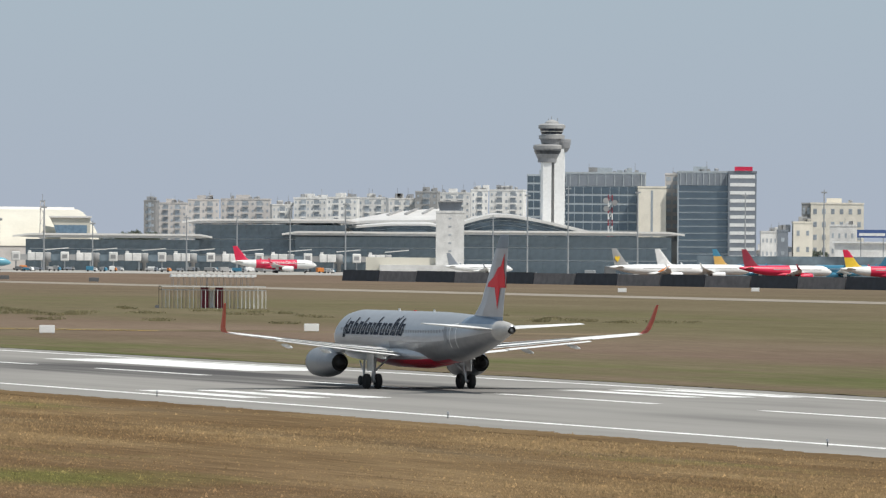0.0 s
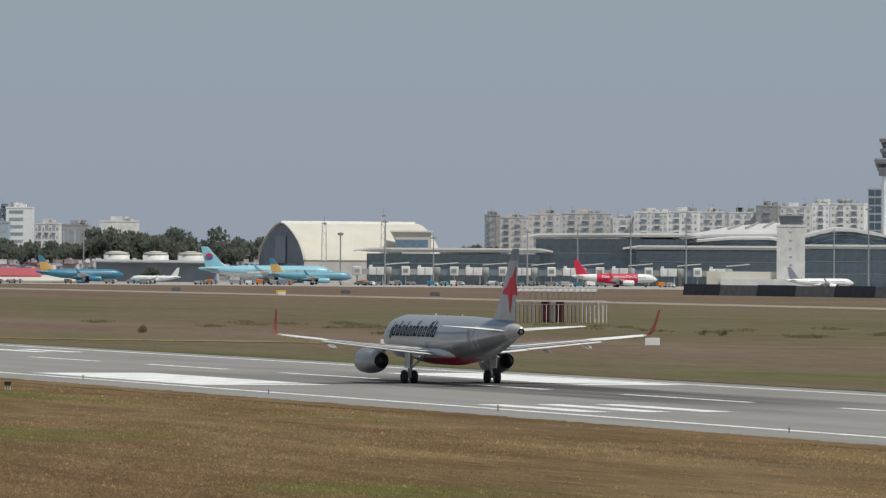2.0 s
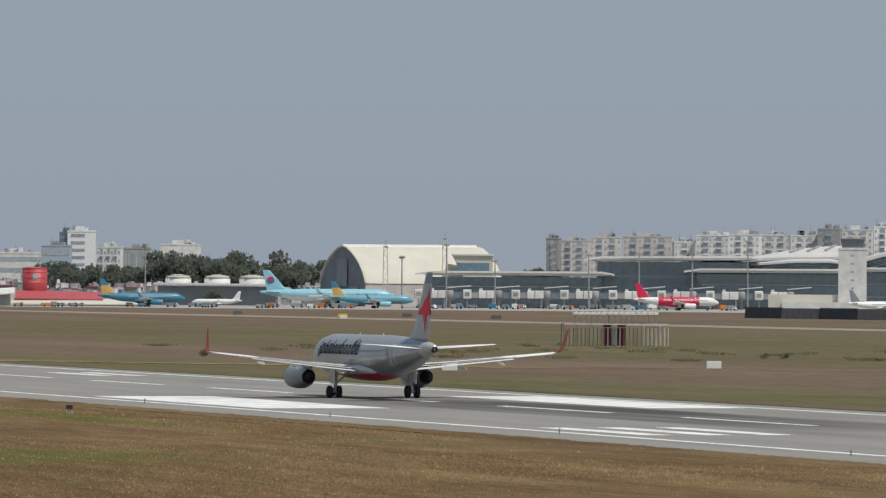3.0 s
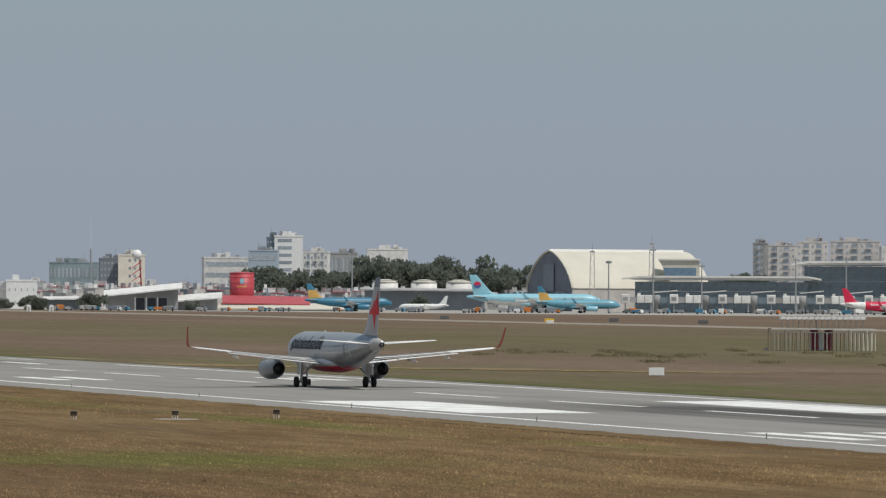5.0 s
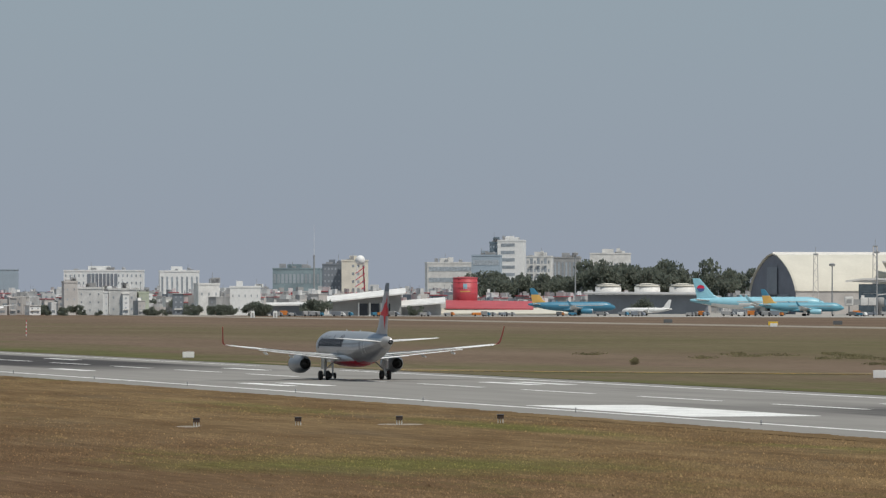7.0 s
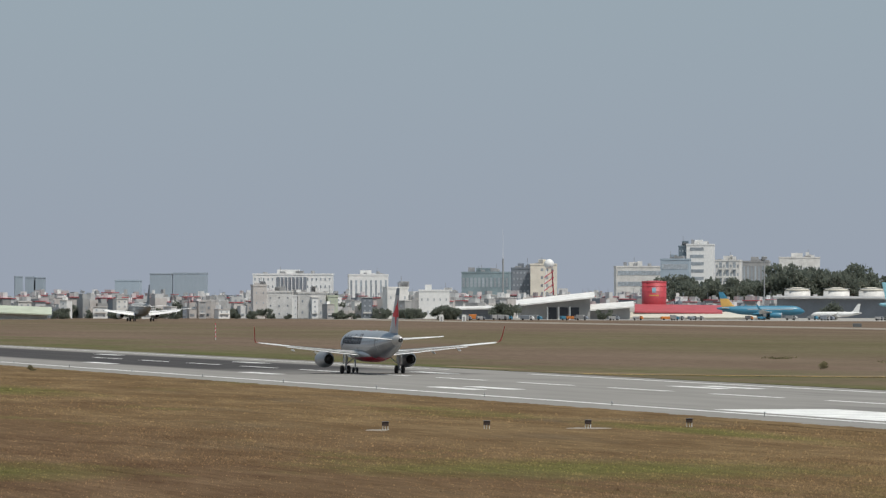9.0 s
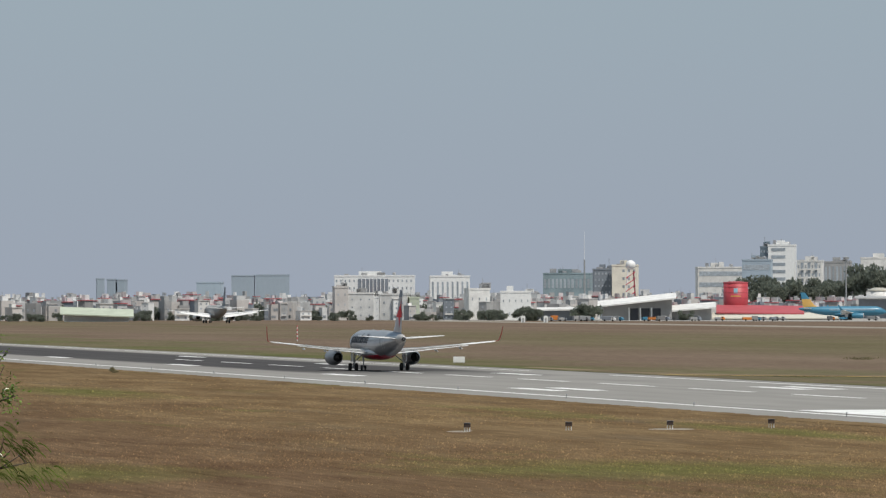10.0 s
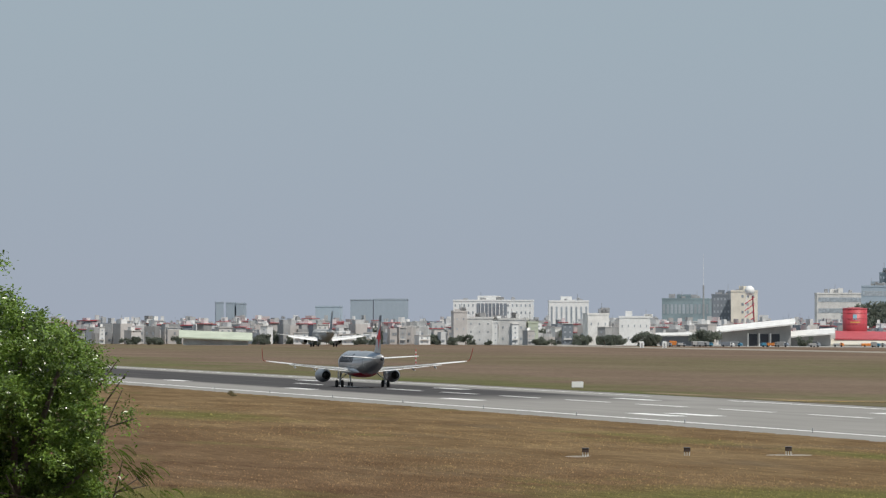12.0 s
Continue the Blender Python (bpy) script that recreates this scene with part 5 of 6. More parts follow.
    for t_off, x0, x1, y, lab, mm, c, r, dd in ((0, 561, 607, 423, "white high block with dark ribbon windows", M_WHITE, 4, 9, 3900), (0, 547, 562, 426, "blue-grey glazed flank of a white high block", M_GLASS, 2, 9, 3910), (0, 163, 247, 472, "wide hazy blue-green hall on the skyline", M_TEALHALL, 9, 3, 4190), (0, 515, 566, 449, "pale green glass block with a peaked roof", M_PALEBLUE, 5, 5, 3850), (0, 437, 518, 462, "long pale block with grey bands", M_OFFWHITE, 8, 4, 3950), (0, 612, 655, 451, "white block with open bays", M_OFFWHITE, 5, 5, 3950),
                                                (0, 660, 706, 453, "grey block with tall windows", M_GREYWALL, 6, 4, 3900), (0, 725, 797, 446, "grey and white flat block", M_OFFWHITE, 6, 4, 3950), (0, 285, 331, 458, "cream block with a round roof dome", M_PALECREAM, 4, 6, 3700), (0, 253, 290, 465, "grey-blue office block beside a cream block", M_SLATE, 4, 6, 3720),
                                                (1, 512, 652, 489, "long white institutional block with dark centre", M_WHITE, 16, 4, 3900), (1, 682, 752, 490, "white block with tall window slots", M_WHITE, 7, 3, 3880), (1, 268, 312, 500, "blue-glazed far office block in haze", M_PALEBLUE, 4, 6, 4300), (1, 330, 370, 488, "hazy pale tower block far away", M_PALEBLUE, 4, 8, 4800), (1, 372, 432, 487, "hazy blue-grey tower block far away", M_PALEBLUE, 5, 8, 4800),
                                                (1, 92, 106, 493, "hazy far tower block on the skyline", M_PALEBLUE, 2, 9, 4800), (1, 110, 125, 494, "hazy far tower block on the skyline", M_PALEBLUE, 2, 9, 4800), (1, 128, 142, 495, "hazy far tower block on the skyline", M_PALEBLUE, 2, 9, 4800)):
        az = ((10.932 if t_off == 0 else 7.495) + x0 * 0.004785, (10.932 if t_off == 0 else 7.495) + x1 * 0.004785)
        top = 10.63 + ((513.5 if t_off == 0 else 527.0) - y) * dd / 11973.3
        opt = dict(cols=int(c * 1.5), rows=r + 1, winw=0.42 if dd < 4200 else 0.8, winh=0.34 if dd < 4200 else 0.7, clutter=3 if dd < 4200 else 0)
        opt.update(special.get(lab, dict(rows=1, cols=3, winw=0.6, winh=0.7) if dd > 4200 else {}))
        # past 4200 m the windows take the same haze colour as the walls
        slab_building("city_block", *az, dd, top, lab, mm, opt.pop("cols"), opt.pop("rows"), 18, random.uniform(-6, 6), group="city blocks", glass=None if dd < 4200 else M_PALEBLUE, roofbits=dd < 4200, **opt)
    ob = thing("radar_dome", site(12.454, 3690), "white radar dome on a red and white lattice mast", "radar")
    kk = 3690 / 11973.3
    top = 10.63 + (513.5 - 466) * kk
    part("dome", loft([ring_z(top + 9 * kk * math.sin(a) + 3, 9 * kk * math.cos(a), 20) for a in [radians(q) for q in (-60, -30, 0, 25, 50, 75, 89)]]), M_WHITE, ob, "", True)
    for i, (a, b) in enumerate(((-1, -1), (1, -1), (1, 1), (-1, 1))):
        part("mast_leg", tube((a * 3.2, b * 3.2, 0), (a * 1.6, b * 1.6, top), 0.35), M_MAROON if i % 2 else M_WHITE, ob)
    for i in range(6):
        part("brace", tube((-2.6, -2.6, 3 + i * top / 7), (2.6, -2.6, 3 + (i + 1) * top / 7), 0.2), M_RED, ob)
    ob = thing("radio_mast", site(12.064, 4000), "thin lattice radio mast with a whip aerial", "mast")
    kk = 4000 / 11973.3
    part("lattice", tube((0, 0, 0), (0, 0, 10.63 + (527 - 460) * kk), 0.6, 0.5), M_GALV, ob)
    part("whip", tube((0, 0, 10.63 + (527 - 462) * kk), (0, 0, 10.63 + (527 - 405) * kk), 0.12, 0.04), M_WHITE, ob, "white whip aerial")


def build_city():
    """Small town houses behind the field: a handful of kinds, each built once and set out in uneven rows."""
    kinds = []
    walls = [M_OFFWHITE, M_BEIGE, M_WHITE, M_GREYWALL, M_OFFWHITE, M_SLATE, M_WHITE, M_TOWNWALL, M_BEIGE]
    for i in range(16):
        w, h, dp = random.uniform(4.0, 9.0), random.uniform(4.5, 14.0), random.uniform(8, 14)
        ob = thing("town_house", pose(0, -900, -60), "small flat-roofed town house with plastered walls", "house", "town houses")
        part("wall", boxes((-w / 2, w / 2, 0, dp, 0, h)), walls[i % 9], ob)
        if i % 8 == 5:
            part("roof", prism([(-w / 2 - 0.5, h), (w / 2 + 0.5, h), (0, h + w * 0.28)], -0.4, dp + 0.4), M_PINK if i % 2 else M_GREYWALL, ob)
        else:
            part("roof", boxes((-w / 2 - 0.3, w / 2 + 0.3, -0.5, dp, h, h + 0.4)), M_ROOF, ob)
            if i % 5 < 2:
                part("roof_room", boxes((-w * 0.35, w * 0.1, dp * 0.3, dp * 0.7, h + 0.4, h + 2.8)), walls[(i + 3) % 9], ob)
        n = 2 if w > 6 else 1
        fl = int(h / 3.2)
        for r in range(fl):
            for c in range(n):
                x = (-0.25 + 0.5 * c) * w if n == 2 else 0
                part("window", boxes((x - 0.55, x + 0.55, -0.1, 0.1, r * 3.2 + 1.1, r * 3.2 + 2.2)), M_FARWIN, ob)
        part("balcony", boxes((-w * 0.4, w * 0.4, -1.0, 0, 3.2, 3.45), (-w * 0.4, w * 0.4, -1.0, -0.9, 3.45, 4.2)), M_OFFWHITE, ob)
        kinds.append(ob)
    rows = []
    for d in (3800, 3270, 3600, 3360, 3440, 3530):
        az = 5.2
        while az < 17.6:
            step = random.uniform(0.12, 0.33) * (3200 / d) * (1.0 if az < 12.6 else 2.2)
            az += step
            if 13.0 < az and d < 3400:
                continue
            if 11.6 < az < 13.9 and d < 3300:
                continue
            rows.append((az, d + random.uniform(-40, 40)))
    rows = [(22.15 + 0.075 * i + random.uniform(-0.03, 0.03), random.uniform(3400, 3900)) for i in range(26)] + rows
    for n, (az, d) in enumerate(rows[:300]):
        src = kinds[random.randrange(16)]
        m = site(az, d, random.uniform(-25, 25)) @ Matrix.Scale(random.uniform(0.8, 1.3) if az > 22 else random.uniform(0.45, 0.85), 4)
        if n < 16:
            kinds[n].matrix_basis = m
        else:
            copy_thing(src, m).matrix_basis = m
    # larger plain blocks standing out of the town rows, by bearing and top height
    for x0, x1, y, lab, mm, c, r in ((803, 827, 553, "blank beige party wall of a town block", M_BEIGE, 2, 3), (826, 872, 564, "plain white flat-roofed town block", M_OFFWHITE, 3, 3), (882, 931, 566, "pale grey blank-walled town block", M_OFFWHITE, 3, 2), (935, 953, 572, "narrow yellow-green town house", M_GREENROOF, 2, 3), (867, 881, 571, "slim white town house", M_WHITE, 2, 3),
                                     (1040, 1078, 557, "cream stepped town block", M_OFFWHITE, 3, 2), (1096, 1150, 562, "white flat-roofed town block with a roof room", M_WHITE, 5, 2)):
        az0, az1 = (9.8581 + (x - 784) * 0.004785 for x in (x0, x1))
        slab_building("town_block", az0, az1, 3262, 10.63 + (571 - y) * 3262 / 11973.3, lab, mm, c, r, 12, random.uniform(-12, 12), base=1.0, group="town blocks", winw=0.16, winh=0.2, clutter=3, roofbits=False)
    for x0, x1, y, lab, mm, c, r in ((1402, 1436, 395, "cream blank-walled block beyond the apron", M_PALECREAM, 2, 3), (1374, 1393, 410, "dark blue panelled block beyond the apron", M_SLATE, 1, 3), (1345, 1374, 412, "white town block beyond the apron", M_OFFWHITE, 4, 3), (1466, 1512, 400, "pale grey block behind the hall", M_OFFWHITE, 4, 3)):
        az0, az1 = (16.456 + x * 0.004785 for x in (x0, x1))
        slab_building("town_block", az0, az1, 3340, 10.63 + (447 - y) * 3340 / 11973.3, lab, mm, c, r, 12, random.uniform(-8, 8), base=1.0, group="town blocks", winw=0.3, winh=0.3, clutter=3, roofbits=False)
    # the crowd of further houses between and behind them
    rnd = random.Random(31)
    V, F, MI = [], [], []

    def block(m, x0, x1, y0, y1, z0, z1, mi):
        i = len(V)
        V.extend(tuple(m @ Vector(p)) for p in ((x0, y0, z0), (x1, y0, z0), (x1, y1, z0), (x0, y1, z0), (x0, y0, z1), (x1, y0, z1), (x1, y1, z1), (x0, y1, z1)))
        for q in ((4, 5, 6, 7), (0, 1, 5, 4), (1, 2, 6, 5), (2, 3, 7, 6), (3, 0, 4, 7)):
            F.append([i + a for a in q])
            MI.append(mi)

    for e in range(1930):
        az, d = (rnd.uniform(22.85, 24.4), rnd.uniform(3350, 3900)) if e >= 1750 else (rnd.uniform(5.2, 13.4), rnd.uniform(3280, 3900)) if rnd.random() < 0.68 else (rnd.uniform(13.4, 17.4), rnd.uniform(3420, 3600))
        m = site(az, d, rnd.uniform(-30, 30))
        w, h = rnd.uniform(2.6, 6.8), rnd.uniform(3.5, 10) * (1 + (d - 3280) / 2200 if az < 13.4 else 0.9)
        block(m, -w / 2, w / 2, 0, 9, 0, h, rnd.choice((0, 0, 0, 0, 3, 4, 4, 6)))
        if rnd.random() < 0.5:
            block(m, -w * rnd.uniform(0.1, 0.45), w * rnd.uniform(0, 0.4), 2, 7, h, h + rnd.uniform(1.5, 3.0), 0)
        if rnd.random() < 0.3:
            x = rnd.uniform(-0.3, 0.3) * w
            block(m, x - 0.06, x + 0.06, 3, 3.12, h, h + rnd.uniform(2, 5), 1)
            block(m, x + 0.6, x + 1.8, 3, 4.2, h + 0.5, h + 1.9, 5)
        if rnd.random() < 0.25:
            block(m, -w / 2 - 0.4, w / 2 + 0.4, -0.6, 9, h, h + 0.35, 2)
        for r in range(int(h / 3.4)):
            for c in range(rnd.choice((1, 2, 2))):
                x = rnd.uniform(-0.35, 0.35) * w
                block(m, x - 0.5, x + 0.5, -0.08, 0.05, r * 3.4 + 1.0, r * 3.4 + 2.3, 1)
    me = bpy.data.meshes.new("town_backdrop")
    me.from_pydata(V, [], F)
    for mm in (M_TOWNWALL, M_FARWIN, M_REDROOF, M_SLATE, M_BEIGE, M_STEEL, M_GREYWALL):
        me.materials.append(mm)
    me.polygons.foreach_set("material_index", MI)
    tagged(new("town_rows", me), "crowded pale plastered houses at the edge of the field", "houses", kind="stuff")


def leaf_cloud(bm, centre, radii, n, size, rnd):
    for _ in range(n):
        p = Vector((rnd.gauss(0, 1), rnd.gauss(0, 1), rnd.gauss(0, 1)))
        p = p.normalized() * (rnd.random() ** 0.4)
        c = Vector(centre) + Vector((p.x * radii[0], p.y * radii[1], p.z * radii[2]))
        s = size * rnd.uniform(0.6, 1.4)
        q = Euler((rnd.uniform(0, 6.3), rnd.uniform(0, 6.3), rnd.uniform(0, 6.3))).to_matrix()
        v = [bm.verts.new(c + q @ Vector(o) * s) for o in ((-0.5, 0, 0), (0, -0.28, 0.08), (0.5, 0, 0), (0, 0.28, 0.08))]
        bm.faces.new(v)


def build_far_trees():
    rnd = random.Random(4)
    kinds = []
    for i in range(4):
        ob = thing("tree", pose(0, -950, -60), "broad-crowned tree on the skyline, its green greyed for haze", "tree", "skyline trees")
        h = 11.0
        part("trunk", merge(tube((0, 0, 0), (0.3, 0, h * 0.55), 0.45, 0.25), tube((0.2, 0, h * 0.4), (2.5, 0.5, h * 0.75), 0.2, 0.08), tube((0.2, 0, h * 0.45), (-2.2, 0.8, h * 0.8), 0.2, 0.08)), M_BARK, ob)
        bm = bmesh.new()
        for j in range(11):
            leaf_cloud(bm, (rnd.uniform(-4, 4), rnd.uniform(-3, 3), h * rnd.uniform(0.45, 0.92)), (rnd.uniform(1.5, 2.6), 2.0, rnd.uniform(1.2, 2.2)), 190, 0.8, rnd)
        part("crown", bm, M_LEAFHAZE, ob)
        kinds.append(ob)
    spots = []
    # (reference azimuth, along, top height factor, distance)
    for x, d, s in [(x, 3650, rnd.uniform(1.6, 2.5)) for x in range(520, 720, 14)] + [(x, 3620, rnd.uniform(2.0, 3.0)) for x in range(735, 915, 13)] + [(x, 3600, rnd.uniform(1.5, 2.5)) for x in range(935, 1020, 15)]:
        spots.append((10.932 + x * 0.004785, d + rnd.uniform(-30, 30), s))
    for x, s in ((128, 0.95), (138, 1.0), (146, 0.9), (235, 1.1), (242, 1.2), (415, 0.7), (700, 0.9), (815, 1.3)):
        spots.append((10.932 + x * 0.004785, 3110, s))
    for x in range(-80, 830, 12):
        spots.append((7.495 + x * 0.004785 + rnd.uniform(-0.06, 0.06), rnd.uniform(3150, 3420), rnd.uniform(0.35, 0.85)))
    for x in range(-80, 830, 31):
        spots.append((7.495 + x * 0.004785 + rnd.uniform(-0.1, 0.1), rnd.uniform(3300, 3480), rnd.uniform(0.9, 1.35)))
    for x in list(range(160, 260, 14)):
        spots.append((16.456 + x * 0.004785, 3900, rnd.uniform(1.5, 2.2)))
    for x in list(range(1365, 1440, 18)) + list(range(1525, 1600, 15)):
        spots.append((16.456 + x * 0.004785, 3480, rnd.uniform(1.2, 2.0)))
    for n, (az, d, s) in enumerate(spots):
        # low town trees branch from the ground
        m = site(az, d, rnd.uniform(-180, 180)) @ Matrix.Translation((0, 0, -4.4 * s if d < 3500 else -1.5 * s)) @ Matrix.Scale(s, 4)
        if n < 4:
            kinds[n].matrix_basis = m
            continue
        c = copy_thing(kinds[n % 4], m)
        c.matrix_basis = m


def build_parked():
    deg = 0.004785
    a0, a25, a55 = 16.456, 13.09, 10.932
    right, left = -90, 90

    def parked(az, d, yaw, label, *a, long=1.0, **k):
        return build_airliner("airliner", label, site(az, d, yaw) @ Matrix.Diagonal((1, long, 1, 1)), *a, group="parked airliners", **k)

    parked(a0 + 488 * deg, 2960, right + 6, "red and white narrow-body airliner parked at the terminal", M_RED, M_RED, nose=M_WHITE, rear=M_WHITE, wingm=M_WHITE, engine=M_WHITE, belly=M_RED, slogan="Now Everyone Can Fly")
    wide = parked(a25 + 578 * deg, 3080, right + 3, "large sky-blue wide-body airliner with a white belly", M_SKYBLUE, M_SKYBLUE, belly=M_WHITE, engine=M_SKYBLUE, scale=1.45, long=1.14, waist=3.7)
    # round red and blue mark on its fin, as two half discs
    for s in (-1, 1):
        for turn, mm in ((0, M_RED), (math.pi, M_SIGNBLUE)):
            bm = bmesh.new()
            bm.faces.new([bm.verts.new((s * 0.26, -16.9 + 1.05 * math.cos(turn + q * math.pi / 8), 8.6 + 1.05 * math.sin(turn + q * math.pi / 8))) for q in range(9)])
            part("tail_mark", bm, mm, wide)
    parked(a25 + 246 * deg, 3100, right + 8, "deep teal wide-body airliner with a gold tail", M_TEAL, M_TEAL, belly=M_TEAL, scale=1.08, tail2=M_GOLD)
    parked(a25 + 372 * deg, 3090, left - 8, "small white turboprop-sized airliner", M_WHITE, M_WHITE, scale=0.62)
    parked(16.21, 3030, right + 6, "light teal airliner with a gold-marked fin", M_LIGHTTEAL, M_TEAL, belly=M_TEAL, engine=M_SKYBLUE, scale=1.02, tail2=M_GOLD)
    white = parked(a0 + 1165 * deg, 2500, right + 24, "white airliner with grey tail and yellow heart mark", M_WHITE, M_GREYWALL, wingm=M_WHITE, engine=M_WHITE, stripe=M_VEHORANGE, tip=M_WHITE)
    for s in (-1, 1):
        bm = bmesh.new()
        bm.faces.new([bm.verts.new((s * 0.28, -16.9 + a, 7.9 + c)) for a, c in ((0, -1.3), (1.0, 0.1), (1.0, 0.8), (0.5, 1.1), (0, 0.7), (-0.5, 1.1), (-1.0, 0.8), (-1.0, 0.1))])
        part("tail_mark", bm, M_LIVYELLOW, white, "yellow heart on the fin")
    parked(a0 + 1245 * deg, 2560, right + 12, "all-white airliner parked on the apron", M_WHITE, M_WHITE, wingm=M_WHITE)
    parked(a0 + 1394 * deg, 2480, right + 26, "red-tailed airliner with a white front half on the apron", M_RED, M_MAROON, nose=M_WHITE, nose_from=0.0, wingm=M_WHITE, belly=M_RED, engine=M_RED)
    parked(a0 + 1335 * deg, 2620, right + 30, "teal airliner with a gold tail on the apron", M_TEAL, M_TEAL, tail2=M_GOLD, wingm=M_WHITE)
    parked(a0 + 1580 * deg, 2460, right + 14, "red airliner with a yellow-streaked tail", M_RED, M_RED, tail2=M_LIVYELLOW, rear=M_OFFWHITE, wingm=M_WHITE, engine=M_RED, lettering=(M_WHITE, 6, -3, 7, 1.1))
    parked(a0 + 1500 * deg, 2640, left - 20, "teal airliner behind the apron fence", M_TEAL, M_TEAL, wingm=M_WHITE)
    parked(a0 + 850 * deg, 2830, right + 20, "white airliner with a dark tail behind the fence", M_WHITE, M_SLATE, scale=0.8, wingm=M_WHITE)

    # ground vehicles along the stands
    rnd = random.Random(9)
    cols = [M_VEHORANGE, M_WHITE, M_DARKGREY, M_GREYWALL, M_GREYWALL, M_SLATE, M_TEAL, M_SLATE, M_GALV, M_GREYWALL]
    spots = [(a0 + rnd.uniform(40, 640) * deg, rnd.uniform(2980, 3090)) for _ in range(30)] + [(a25 + rnd.uniform(60, 740) * deg, rnd.uniform(2990, 3060)) for _ in range(24)] + [(a55 + rnd.uniform(170, 480) * deg, rnd.uniform(3020, 3080)) for _ in range(14)] + [(a0 + rnd.uniform(840, 1300) * deg, rnd.uniform(2650, 2750)) for _ in range(10)]
    for az, d in spots:
        L, h = rnd.uniform(3.0, 6.5), rnd.uniform(2.4, 4.2) if d < 2800 else rnd.uniform(1.0, 2.0)
        col = rnd.choice(cols)
        ob = thing("ground_vehicle", site(az, d, rnd.uniform(-30, 30)), "airport ground service vehicle on the apron", "vehicle", "ground vehicles")
        part("body", bevelled(-L / 2, L * 0.18, -1.1, 1.1, 0.5, 0.5 + h, 0.12, 1), col, ob)
        part("cab", loft([[(x, y, z) for y, z in ((-1.05, 0.5), (1.05, 0.5), (1.0, t), (-1.0, t))] for x, t in ((L * 0.2, 1.9), (L * 0.38, 1.8), (L / 2, 1.1))]), rnd.choice(cols), ob)
        part("windscreen", boxes((L * 0.24, L * 0.36, -1.08, 1.08, 1.3, 1.7)), M_WINDOW, ob)
        for x in (-L * 0.32, L * 0.3):
            part("wheel", loft([[(x + 0.45 * math.cos(q * math.pi / 5), yy, 0.45 + 0.45 * math.sin(q * math.pi / 5)) for q in range(10)] for yy in (-1.15, -0.8)]), M_TYRE, ob)
    # blue advertising board
    ob = thing("billboard", site(a0 + 1541 * deg, 2900), "blue rooftop board with plain white bars", "billboard")
    part("board", boxes((-6.5, 6.5, -0.3, 0.3, 17.26, 20.65)), M_SIGNBLUE, ob)
    part("lettering_bar", boxes((-5.6, 5.6, -0.36, -0.3, 17.99, 19.2)), M_WHITE, ob)
    part("support", boxes((-5, -4.6, -0.2, 0.2, 0, 17.26), (4.6, 5, -0.2, 0.2, 0, 17.26)), M_GALV, ob)
    ob = thing("flat_hall", site(a0 + 1545 * deg, 2910), "low white hall behind the apron", "building")
    part("wall", boxes((-17, 22, 0, 20, 0, 14.86)), M_OFFWHITE, ob)
    part("roof", boxes((-18, 23, -1, 21, 14.86, 15.59)), M_WHITE, ob)
    part("fence_screen", boxes((-75, 22, -40, -39.5, 0, 9)), M_GLASS, ob)


